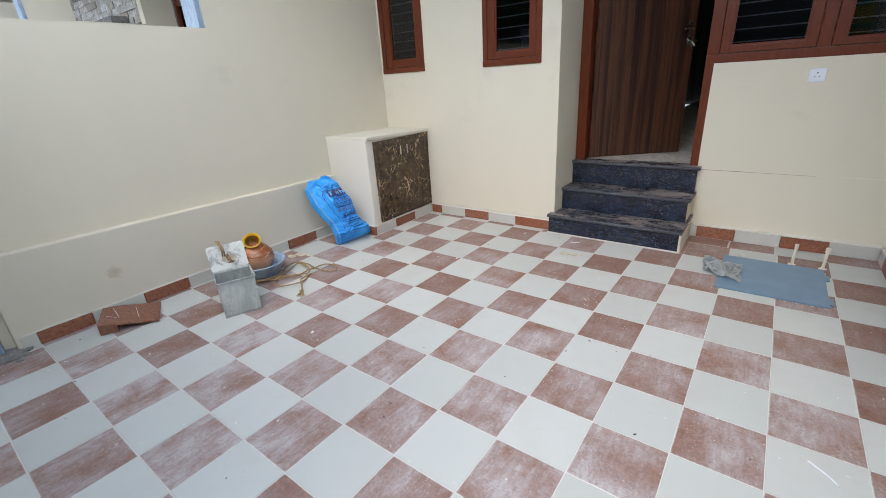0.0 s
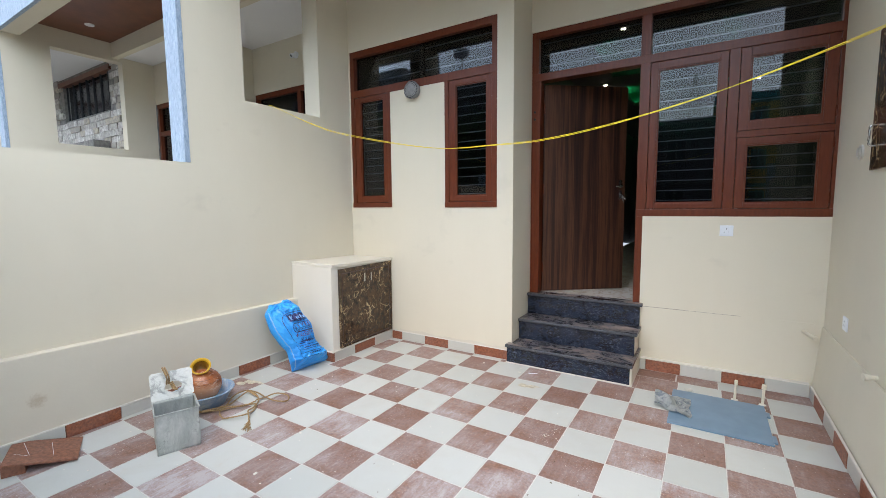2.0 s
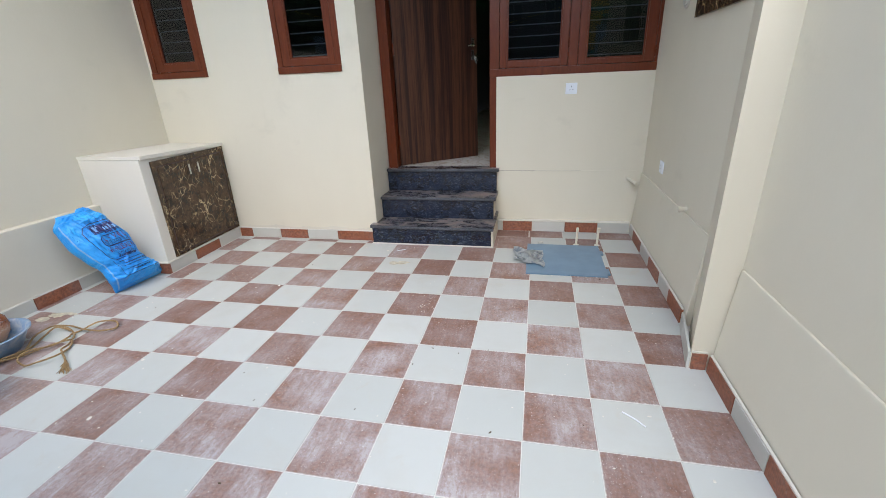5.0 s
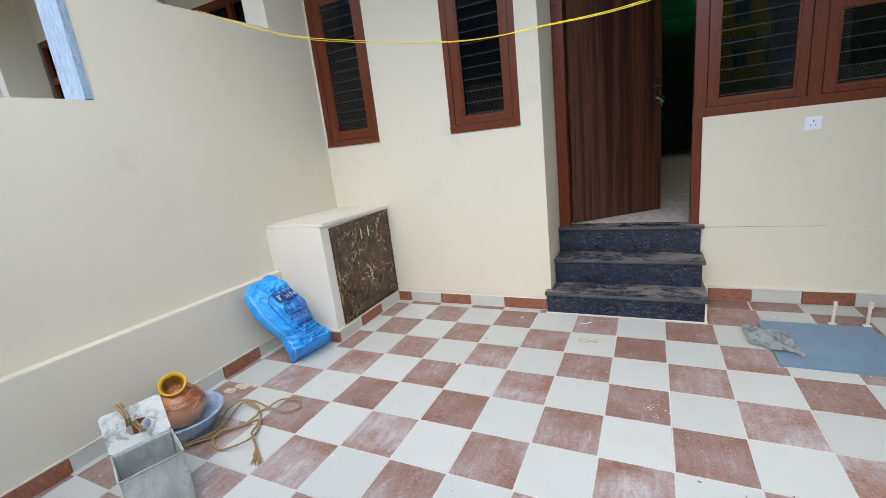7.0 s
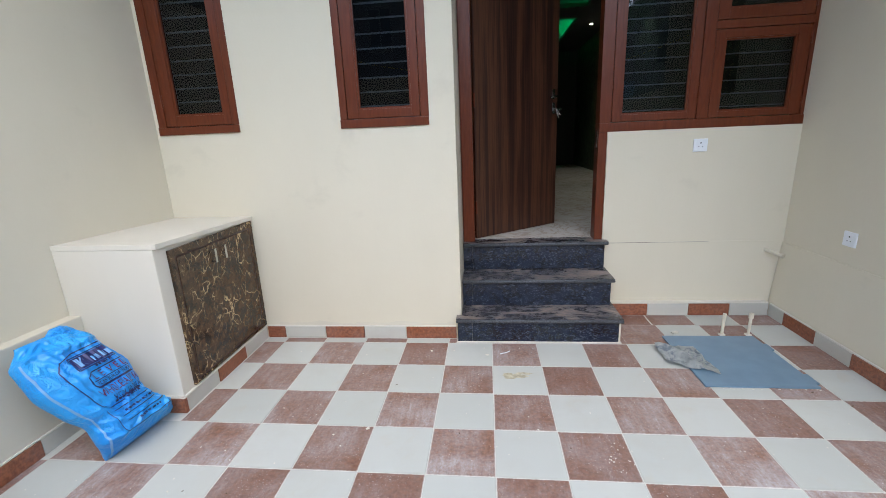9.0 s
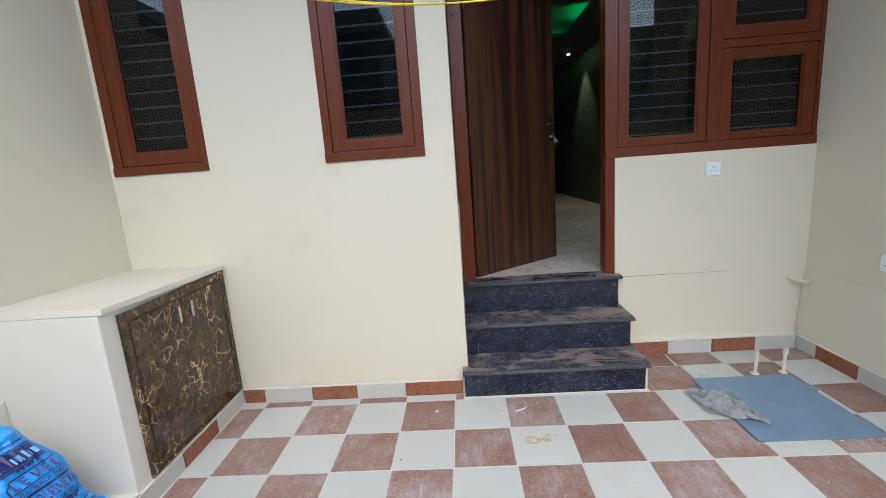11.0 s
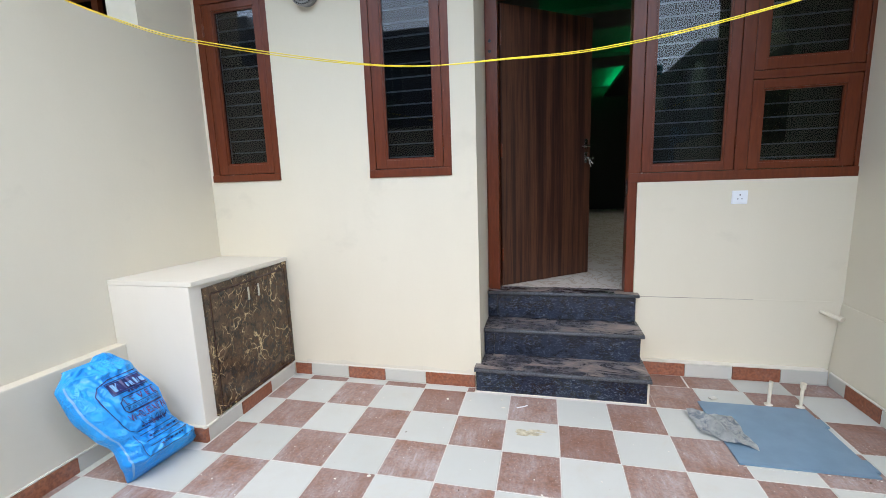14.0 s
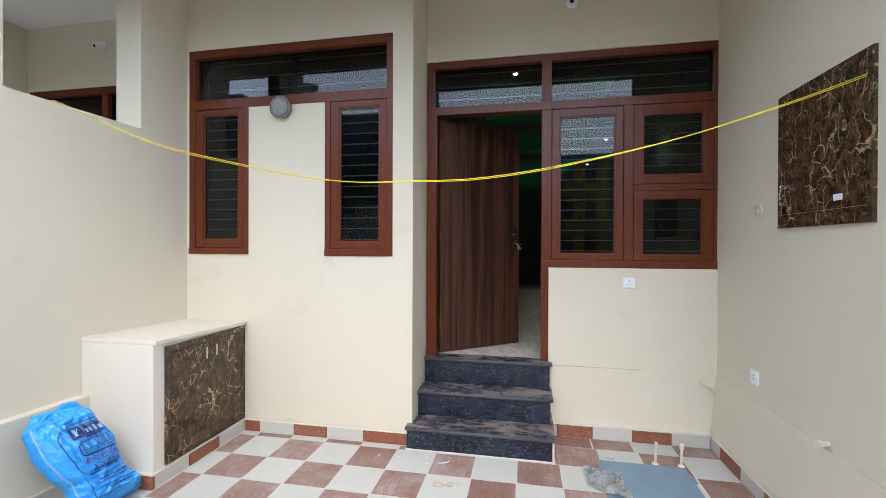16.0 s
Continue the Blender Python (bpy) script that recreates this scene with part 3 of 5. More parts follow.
for k, (dx, dz) in enumerate(((0.0, -0.055), (0.012, -0.075), (0.028, -0.05))):
    rod(bm, (0.832, -0.058, 0.985), (0.84 + dx, -0.060 - 0.004 * k, 0.985 + dz), 0.005)
    add_box(bm, 0.832 + dx, 0.850 + dx, -0.062 - 0.004 * k, -0.059 - 0.004 * k, 1.02 + dz, 1.04 + dz)
part("keys", bm, CHROME, door, "bunch of keys in the lock")
for hz in (0.25, 1.05, 1.85):
    bm = bmesh.new()
    rod(bm, (-0.003, -0.02, hz - 0.05), (-0.003, -0.02, hz + 0.05), 0.007)
    part("hinge", bm, RED_WOOD, door, "painted hinge")
box_part("strike_plate", (0.7795, 0.7818, 1.185, 1.212, 1.275, 1.40), CHROME, front_window, "thin steel strike plate", 0.0005)
for z in (2.336, 2.406):
    bm = bmesh.new()
    rod(bm, (-0.172, DOORWALL + 0.013, z), (-0.172, DOORWALL + 0.007, z), 0.011, 12)
    part("bolt_head", bm, BLACK_IRON, front_window, "dark bolt head in door post")

# ---- inside the house ----
structure("floor_inside", [(BAYSIDE, 2.75, 1.235, 9.0, 0.50, 0.593)], ROOM_MARBLE, "pale veined marble floor", "floor")
structure("wall_inside_right", [(2.15, 2.30, 1.305, 9.0, 0.593, 3.5)], ROOM_GREEN, "dark green textured room wall")
# ROOM_DARK carries the shade of these rooms in its colour
structure("wall_inside_left", [(-0.5, -0.37, 1.345, 9.0, 0.593, 3.5)], ROOM_DARK, "room wall, shade put into its colour")
structure("wall_inside_back", [(-0.5, 2.75, 9.0, 9.1, 0.5, 3.5)], ROOM_DARK, "far room wall, coloured dark for shade")
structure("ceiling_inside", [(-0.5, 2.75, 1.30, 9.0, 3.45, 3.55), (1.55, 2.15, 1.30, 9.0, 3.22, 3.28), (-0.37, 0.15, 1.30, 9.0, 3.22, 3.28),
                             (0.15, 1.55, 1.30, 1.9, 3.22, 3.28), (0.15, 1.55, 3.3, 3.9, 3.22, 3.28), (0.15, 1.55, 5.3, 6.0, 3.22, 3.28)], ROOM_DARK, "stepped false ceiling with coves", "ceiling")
structure("wall_bayroom", [(LEFT, -0.37, 3.2, 3.3, 0, 3.5), (LEFT - 0.1, LEFT, 0.83, 3.3, 0, 3.5), (LEFT, -0.37, 0.83, 3.2, 3.40, 3.5), (LEFT, -0.37, 0.83, 3.2, 0.5, 0.59)], ROOM_DARK, "small front room, coloured dark for shade")
for k, (y0, y1) in enumerate(((1.95, 3.25), (3.95, 5.25), (6.05, 8.9))):
    strip = thing("led_strip", "green LED strip glowing in a ceiling cove", "cove light", group="ceiling cove lights")
    for x in (0.02, 1.66):
        box_part("strip", (x, x + 0.02, y0, y1, 3.300, 3.308), GREEN_GLOW, strip)
    for x in (0.02, 1.66):
        box_part("clip", (x - 0.02, x + 0.04, y0 + 0.1, y0 + 0.13, 3.2805, 3.2995), SOCKET_WHITE, strip)
for x, y in ((0.55, 1.62), (1.86, 2.6), (1.86, 4.4), (0.0, 3.6), (1.86, 6.4)):
    bm = bmesh.new()
    rod(bm, (x, y, 3.219), (x, y, 3.205), 0.032, 20)
    lamp = tagged(finish("ceiling_spot", bm, SOCKET_WHITE), "small round recessed ceiling spot, lit", "downlight", "ceiling spots")
    bm = bmesh.new()
    rod(bm, (x, y, 3.204), (x, y, 3.200), 0.019, 20)
    part("lens", bm, SPOT_GLOW, lamp)
for x, y in ((1.86, 2.6), (1.86, 4.4), (1.86, 6.4)):
    s = new("spot_lamp", bpy.data.lights.new("spot_lamp", "SPOT"))
    s.data.energy, s.data.spot_size, s.data.spot_blend, s.data.color, s.data.shadow_soft_size = 9, radians(80), 0.6, (1, 0.93, 0.8), 0.03
    s.matrix_world = look((x, y, 3.19), (x + 0.25, y, 0))

# ---- entrance steps ----
steps = thing("entrance_steps", "three black speckled granite steps with dusty treads", "steps")
for x0, x1, y0, y1, z0, z1 in ((-0.236, 0.848, 0.635, DOORWALL - 0.004, 0.0, 0.148), (BAYSIDE + 0.004, 0.846, 0.868, DOORWALL - 0.004, 0.178, 0.352), (BAYSIDE + 0.004, 0.852, 1.105, DOORWALL - 0.004, 0.382, 0.566)):
    y0 -= 0.012
    yy = y0 + 0.02
    box_part("riser", (x0, -0.136, y0, yy, z0, z1), GRANITE, steps, bevel=0.0015)
    box_part("riser", (-0.1345, x1, y0, yy, z0, z1), GRANITE, steps, bevel=0.0015)
    if x0 < BAYSIDE:
        core = ((x0, BAYSIDE + 0.003, yy, BAY - 0.004, z0, z1), (BAYSIDE + 0.004, x1, yy, y1, z0, z1))
        tread = ((x0 - 0.008, BAYSIDE + 0.003, y0 - 0.016, BAY - 0.004, z1, z1 + 0.028), (BAYSIDE + 0.003, x1 + 0.02, y0 - 0.016, y1, z1, z1 + 0.028))
    else:
        core = ((x0, x1, yy, max(y1, yy + 0.005), z0, z1),)
        tread = ((x0, x1 + 0.02, y0 - 0.016, y1 if z1 < 0.5 else 1.255, z1, z1 + 0.026),)
    part("core", boxes(*core), PALE, steps, "painted masonry core")
    part("tread", boxes(*tread), GRANITE, steps)
    bm = bmesh.new()
    rod(bm, (tread[0][0], y0 - 0.016, z1 + 0.013), (x1 + 0.02, y0 - 0.016, z1 + 0.013), 0.0125, 12)
    part("nosing", bm, CUT_GRANITE, steps, "rough grey cut edge", smooth=True)
bm = boxes((0.8481, 0.862, 0.63, DOORWALL - 0.007, 0, 0.146))
part("side_render", bm, PALE, steps, "pale rendered end of bottom step")
bm = boxes((-0.243, 0.853, 0.615, 0.6225, 0.0005, 0.005))
part("mortar_line", bm, WHITE, steps, "white cement line under bottom riser")

# ---- built-in cabinet ----
cab = thing("built_in_cabinet", "white painted masonry cabinet with dark marble-look doors", "cabinet")
CX, CY0, CY1 = -1.672, -0.214, BAY - 0.002
def sloped(x0, x1, y0, y1, z0, za, zb, lower=None):
    """A box whose top runs from za at y0 to zb at y1; lower drops the underside by so much below the top."""
    bm = bmesh.new()
    vs = add_box(bm, x0, x1, y0, y1, z0, za)
    for v in vs:
        top = za if v.co.y < (y0 + y1) / 2 else zb
        if v.co.z > z0 + 1e-6:
            v.co.z = top
        elif lower:
            v.co.z = top - lower
    return bm


part("body", sloped(LEFT + 0.002, CX, CY0, CY1, 0, 0.914, 0.889), CAB_WHITE, cab, bevel=0.006)
part("top_slab", sloped(LEFT + 0.002, CX + 0.022, CY0 - 0.0005, CY1, 0.5, 0.942, 0.917, 0.0275), CAB_WHITE, cab, "white painted top slab", 0.003)
for row in ((-0.128, -0.090, 0.105, 0.886), (0.640, 0.676, 0.105, 0.886), (-0.090, 0.640, 0.845, 0.886), (-0.098, 0.640, 0.105, 0.120)):
    box_part("door_frame", (CX, CX + 0.014, row[0], row[1], row[2], row[3]), MARBLE_DARK, cab, bevel=0.002)
# dark red strips fill the groove between frame and doors
GAP_RED = plain("dark_red_groove", (0.045, 0.012, 0.007), 0.5)
for row in ((-0.0895, -0.079, 0.1205, 0.8445), (0.629, 0.6395, 0.1205, 0.8445), (-0.079, 0.629, 0.834, 0.8445), (-0.079, 0.629, 0.1205, 0.131)):
    box_part("door_groove_strip", (CX, CX + 0.010, *row), GAP_RED, cab, "dark red strip in the groove round the doors")
for y0, y1, hy in ((-0.078, 0.2740, 0.215), (0.2760, 0.628, 0.315)):
    leaf = box_part("door", (CX, CX + 0.012, y0, y1, 0.132, 0.833), MARBLE_DARK, cab, bevel=0.002)
    bm = boxes((CX + 0.028, CX + 0.035, hy - 0.009, hy + 0.009, 0.722, 0.808), (CX + 0.0115, CX + 0.0285, hy - 0.007, hy + 0.007, 0.724, 0.734), (CX + 0.0115, CX + 0.0285, hy - 0.007, hy + 0.007, 0.796, 0.806))
    part("handle", bm, CHROME, leaf, "small flat steel pull handle", bevel=0.0015)
box_part("edge_strip", (CX, CX + 0.016, CY0 + 0.002, CY1, 0.0885, 0.096), WHITE, cab, "white cement edge")


# ---- wall cabinet on the right ----
meter = thing("meter_cabinet", "dark marble-look meter cabinet set in the wall", "wall cabinet")
for row in ((0.272, 0.305, 1.66, 2.42), (-0.392, -0.360, 1.66, 2.42), (-0.360, 0.272, 1.66, 1.735), (-0.360, 0.272, 2.38, 2.42)):
    box_part("frame", (RIGHT - 0.018, RIGHT + 0.05, *row), MARBLE_DARK, meter, bevel=0.002)
leaf = box_part("door", (RIGHT - 0.016, RIGHT + 0.03, -0.357, 0.269, 1.738, 2.377), MARBLE_DARK, meter, bevel=0.002)
bm = bmesh.new()
tube(bm, curve_points([(RIGHT - 0.015, 0.225, 1.79), (RIGHT - 0.045, 0.225, 1.795), (RIGHT - 0.047, 0.225, 1.85), (RIGHT - 0.045, 0.225, 1.895), (RIGHT - 0.015, 0.225, 1.90)], 4), 0.006)
part("handle", bm, CHROME, leaf, "steel pull handle", smooth=True)
box_part("sticker", (RIGHT - 0.0185, RIGHT - 0.0165, -0.215, -0.155, 1.775, 1.805), SOCKET_WHITE, leaf, "small white and red sticker")


# ---- street side and distance ----
structure("ground", [(-900, 900, -900, 900, -0.40, -0.30)], CONCRETE, "dusty open ground", "ground")
structure("road", [(-60, 60, -11.0, -5.2, -0.299, -0.28)], ASPHALT, "grey asphalt street", "road")
structure("pavement", [(-40, 40, -5.2, -3.33, -0.299, -0.10)], CONCRETE, "rough concrete ramp before the house", "pavement")
structure("gate_post_left", [(LEFT - 0.17, LEFT + 0.03, -3.02, -2.855, -0.05, 2.1)], BLUE_WALL, "pale blue textured gate pillar", "gate pillar")
structure("gate_post_right", [(RIGHT - 0.03, RIGHT + 0.17, -3.02, -2.855, -0.05, 2.1)], BLUE_WALL, "pale blue textured gate pillar", "gate pillar")


# ---- neighbour's woodwork, lamps and stone wall, seen through the openings ----
def plain_window(name, x0, x1, z0, z1, y, mullions, rails, label):
    w = tagged(thing(name, label, "window"), kind="structure")
    for row in ((x0, x1, y, y + 0.09, z1 - 0.07, z1), (x0, x1, y, y + 0.09, z0, z0 + 0.06), (x0, x0 + 0.06, y, y + 0.09, z0 + 0.06, z1 - 0.07), (x1 - 0.06, x1, y, y + 0.09, z0 + 0.06, z1 - 0.07)):
        box_part("window_frame", row, RED_WOOD, w, bevel=0.003)
    xs = [x0 + 0.03, *mullions, x1 - 0.03]
    for m in mullions:
        box_part("mullion", (m - 0.035, m + 0.035, y, y + 0.09, z0 + 0.06, z1 - 0.07), RED_WOOD, w, bevel=0.003)
    for a, b in zip(xs, xs[1:]):
        for r in rails:
            box_part("rail", (a + 0.036, b - 0.036, y + 0.002, y + 0.088, r - 0.035, r + 0.035), RED_WOOD, w)
    pane(w, x0 + 0.05, x1 - 0.05, z0 + 0.05, z1 - 0.06, y + 0.045)
    # flat sheet behind the pane, its black stands for the room's shade
    box_part("dark_room_sheet", (x0 + 0.01, x1 - 0.01, y + 0.16, y + 0.17, z0 + 0.01, z1 - 0.01), DARK_HOLE, w, "near-black sheet for the unlit room")
    return w


plain_window("window_3", NX + 2.04, LEFT - 0.16, 1.382, 3.188, DOORWALL + 0.005, (-3.62, -2.95), (2.73,), "red-brown window of neighbouring house")
plain_window("window_4", NX + 0.03, NX + 0.60, 1.482, 3.222, BAY + 0.005, (), (2.74,), "narrow red-brown casement of neighbouring house")
plain_window("window_5", NX + 1.25, NX + 1.855, 1.482, 3.222, BAY + 0.005, (), (2.74,), "narrow red-brown casement of neighbouring house")


def bulb_holder(x, y, z, label):
    ob = thing("bulb_holder", label, "lamp holder", (x, y, z))
    bm = bmesh.new()
    rod(bm, (0, 0, 0), (0, -0.022, 0), 0.045, 20)
    part("rose", bm, SOCKET_WHITE, ob)
    bm = bmesh.new()
    rod(bm, (0, -0.02, 0), (-0.01, -0.085, -0.03), 0.026, 16, 0.030)
    part("holder", bm, SOCKET_WHITE, ob)
    bm = bmesh.new()
    rod(bm, (-0.0101, -0.0855, -0.0305), (-0.0104, -0.087, -0.0312), 0.017, 12)
    part("mouth", bm, DARK_HOLE, ob, "dark empty socket")


bulb_holder(-3.63, DOORWALL, 3.60, "white empty bulb holder on neighbour's wall")
bulb_holder(1.02, DOORWALL, 3.56, "white empty bulb holder above the entrance")
for x in (NX + 0.55, NX + 2.6):
    bm = bmesh.new()
    rod(bm, (x, -0.35, 4.045), (x, -0.35, 4.03), 0.055, 20)
    tagged(finish("porch_downlight", bm, SOCKET_WHITE), "round white downlight in brown ceiling panel", "downlight", "porch downlights")


def stone():
    n = Nodes("split_stone")
    f = n.tree.nodes.new("ShaderNodeNewGeometry").outputs["Random Per Island"]
    co = n.world_co()
    c = n.ramp(f, [(0.0, (0.84, 0.83, 0.79)), (0.45, (0.70, 0.68, 0.62)), (0.75, (0.36, 0.32, 0.27)), (1.0, (0.66, 0.58, 0.42))])
    return n.done(n.mix(n.mask(n.noise(18, co), 0.3, 0.7), c, (0.34, 0.32, 0.29)), 0.85, 0, n.noise(30, co), 0.7, 0.01)


STONE = stone()
DIM_GLASS = plain("dark_window_pane", (0.03, 0.04, 0.05), 0.15)
SX = NX - PITCH_X
SY = BAY
stone_wall = structure("wall_stone", [(SX - 0.5, NX - 0.151, SY, SY + 0.15, 0, 3.36), (SX - 0.5, -10.48, SY, SY + 0.15, 3.36, 4.13), (-8.30, NX - 0.151, SY, SY + 0.15, 3.36, 4.13),
                                      (SX - 0.5, NX - 0.151, SY, SY + 0.15, 4.13, 4.24)], CONCRETE, "house front clad in split stone courses")
bm = bmesh.new()
srng = random.Random(11)
for c in range(17):
    x, z0 = -11.5 - srng.uniform(0, 0.2), 2.28 + c * 0.115
    while x < -7.3:
        ln = srng.uniform(0.12, 0.40)
        if not (z0 + 0.11 > 3.36 and z0 < 4.13 and x + ln > -10.48 and x < -8.30):
            add_box(bm, x + 0.004, x + ln - 0.004, SY - srng.uniform(0.02, 0.055), SY - 0.001, z0 + 0.003, z0 + 0.111)
        x += ln
tagged(part("stone_cladding", bm, STONE, stone_wall, "irregular split stone courses"), kind="stuff")
rail = thing("window_railing", "black iron upright bars before a dark window", "railing")
for k in range(7):
    bm = bmesh.new()
    rod(bm, (-10.36 + k * 0.33, SY + 0.03, 3.36), (-10.36 + k * 0.33, SY + 0.03, 4.10), 0.017)
    part("bar", bm, BLACK_IRON, rail)
box_part("dark_glass", (-10.47, -8.31, SY + 0.10, SY + 0.11, 3.37, 4.12), DIM_GLASS, rail, "dark window glass behind bars")
box_part("top_rail", (-10.6, -8.15, SY - 0.05, SY + 0.06, 4.07, 4.16), BROWN_PANEL, rail)
structure("ceiling_third", [(-18.5, NX - 0.151, -0.75, SY + 0.15, 4.241, 4.34)], CEILING, "white porch ceiling of further houses", "ceiling")
structure("fascia_third", [(-18.5, NX - 0.151, -0.80, -0.7505, 4.16, 4.62)], WHITE, "white roof edge of further houses", "fascia")
structure("beam_third", [(-18.5, NX - 0.151, -0.52, -0.36, 4.13, 4.2405), (-12.6, -12.35, -0.36, SY - 0.2, 4.13, 4.2405), (-14.9, -14.6, -0.36, SY - 0.2, 4.13, 4.2405)], BROWN_PANEL, "dark brown wood-look ceiling beams", "beam")
structure("wall_third_side", [(SX - 0.15, SX, -2.6, SY - 0.001, 0, 3.28)], PALE, "pale stone dividing wall of further house")
structure("wall_fourth", [(-18.5, SX - 0.5, SY, SY + 0.15, 0, 4.24)], BEIGE, "beige front of the furthest house")
structure("parapet_third", [(-10.40, -8.30, SY - 0.32, SY - 0.06, 0, 2.77)], CONCRETE, "grey low wall in further porch", "wall")


# ---- buildings and trees across the street, mirrored in the panes ----
YELLOW_HOUSE = plain("ochre_facade_paint", (0.62, 0.40, 0.07), 0.8, 0, 0.1, 3)
TEAL = plain("teal_trim_paint", (0.06, 0.32, 0.34), 0.6, 0, 0.1, 3)
DARK_HOUSE = plain("weathered_grey_render", (0.17, 0.17, 0.175), 0.9, 0, 0.2, 2)
GREY_HOUSE = plain("grey_render", (0.34, 0.33, 0.32), 0.9, 0, 0.15, 2)


def building(name, x0, x1, y0, y1, h, mat, label, storeys, bays, trim):
    b = thing(name, label, "building")
    box_part("wall", (x0, x1, y0, y1, -0.3, h), mat, b)
    box_part("roof_parapet", (x0 - 0.1, x1 + 0.1, y0 - 0.1, y1 + 0.1, h + 0.002, h + 0.5), trim, b)
    step, sh = (x1 - x0) / bays, h / storeys
    for s in range(storeys):
        box_part("band", (x0 - 0.05, x1 + 0.05, y1, y1 + 0.12, s * sh + sh * 0.9, s * sh + sh * 0.98), trim, b)
        for k in range(bays):
            c = x0 + step * (k + 0.5)
            w = box_part("window", (c - step * 0.24, c + step * 0.24, y1, y1 + 0.06, s * sh + sh * 0.32, s * sh + sh * 0.8), trim, b)
            for q in (-1, 1):
                box_part("pane", (c + q * step * 0.11 - step * 0.09, c + q * step * 0.11 + step * 0.09, y1 + 0.061, y1 + 0.075, s * sh + sh * 0.36, s * sh + sh * 0.76), DIM_GLASS, w)
    return b


building("apartment_building", 1.5, 9.5, -46, -36, 9.6, YELLOW_HOUSE, "ochre and teal apartment building across the street", 3, 4, TEAL)
building("grey_house", 5.6, 13.5, -22, -13, 5.4, GREY_HOUSE, "grey rendered two-storey house across the street", 2, 4, CONCRETE)
building("low_house", -26, -12.5, -22, -14, 8.2, DARK_HOUSE, "dull rendered house across the street", 3, 6, CONCRETE)
building("long_house", -11.5, 3.2, -34, -25, 6.2, DARK_HOUSE, "plain two-storey house further down the street", 2, 6, CONCRETE)
building("balcony_house", -11.8, -3.2, -24, -15.5, 7.4, DARK_HOUSE, "dark rendered house behind street trees", 2, 4, CONCRETE)
building("end_house", -31, -21, -9, 1.5, 8.6, GREY_HOUSE, "grey rendered house at the end of the row", 3, 4, CONCRETE)
building("far_house", 15, 32, -24, -14, 6.4, GREY_HOUSE, "rendered house further along the street", 2, 7, CONCRETE)


dish = thing("satellite_dish", "grey satellite dish on a roof across the street", "dish", (-9.9, -15.7, 7.9))
bm = bmesh.new()
rod(bm, (0, 0, 0), (0, 0, 1.35), 0.04, 10)
part("mast", bm, GREY_PLASTIC, dish)
bm = bmesh.new()
lathe(bm, [(0.0, 0.0), (0.15, 0.02), (0.30, 0.07), (0.42, 0.15), (0.42, 0.165), (0.30, 0.085), (0.15, 0.035), (0.0, 0.015)], 28, Matrix.Translation((0, 0.06, 1.4)) @ Vector((0.35, 0.75, 0.55)).to_track_quat("Z", "Y").to_matrix().to_4x4())
part("reflector", bm, GREY_PLASTIC, dish, smooth=True)


def leaf_mat():
    n = Nodes("tree_leaves")
    f = n.tree.nodes.new("ShaderNodeNewGeometry").outputs["Random Per Island"]
    return n.done(n.mix(f, (0.035, 0.075, 0.02), (0.075, 0.12, 0.035)), 0.6)


LEAVES, BARK = leaf_mat(), plain("bark", (0.11, 0.08, 0.055), 0.9, 0, 0.3, 20, 0.6)


def tree(x, y, h, r, seed):
    g = random.Random(seed)
    t = thing("street_tree", "leafy green tree beside the street", "tree", (x, y, -0.30), "street trees")
    bm = bmesh.new()
    rod(bm, (0, 0, 0), (0.1, 0, h * 0.5), 0.16, 10, 0.1)
    tips = []
    for k in range(7):
        a = k * 2.4
        tip = (r * 0.65 * math.cos(a) * g.uniform(0.6, 1), r * 0.65 * math.sin(a) * g.uniform(0.6, 1), h * g.uniform(0.62, 0.95))
        rod(bm, (0.09, 0, h * g.uniform(0.36, 0.5)), tip, 0.06, 6, 0.02)
        tips.append(Vector(tip))
    part("trunk", bm, BARK, t)
    vs, fs = [], []
    for k in range(4200):
        c = g.choice(tips) + Vector((g.gauss(0, r * 0.30), g.gauss(0, r * 0.30), g.gauss(0, h * 0.10)))
        u = Vector((g.uniform(-1, 1), g.uniform(-1, 1), g.uniform(-1, 1))).normalized() * g.uniform(0.10, 0.22)
        w = u.cross(Vector((g.uniform(-1, 1), g.uniform(-1, 1), g.uniform(-1, 1)))).normalized() * g.uniform(0.05, 0.1)
        b = len(vs)
        vs += [c - u, c + w, c + u, c - w]
        fs.append((b, b + 1, b + 2, b + 3))
    me = bpy.data.meshes.new("crown")
    me.from_pydata(vs, [], fs)
    me.materials.append(LEAVES)
    crown = new("crown", me)
    crown.parent = t


for spec in ((-7.6, -12.0, 5.0, 1.9, 1), (-10.4, -12.4, 5.6, 2.2, 2)):
    tree(*spec)

pylon = thing("transmission_tower", "grey lattice power pylon in the distance", "pylon", (-1.6, -88, -0.3))
for z0, z1, w0, w1 in ((0, 9, 2.6, 1.7), (9, 13, 1.7, 1.3), (13, 17, 1.3, 1.0), (17, 21, 1.0, 0.7), (21, 26, 0.7, 0.15)):
    bm = bmesh.new()
    cs = ((1, 1), (1, -1), (-1, -1), (-1, 1))
    for k in range(4):
        a, b = cs[k], cs[(k + 1) % 4]
        rod(bm, (a[0] * w0, a[1] * w0, z0), (a[0] * w1, a[1] * w1, z1), 0.07, 5)
        rod(bm, (a[0] * w0, a[1] * w0, z0), (b[0] * w1, b[1] * w1, z1), 0.045, 5)
        rod(bm, (b[0] * w0, b[1] * w0, z0), (a[0] * w1, a[1] * w1, z1), 0.045, 5)
    part("section", bm, GREY_PLASTIC, pylon)
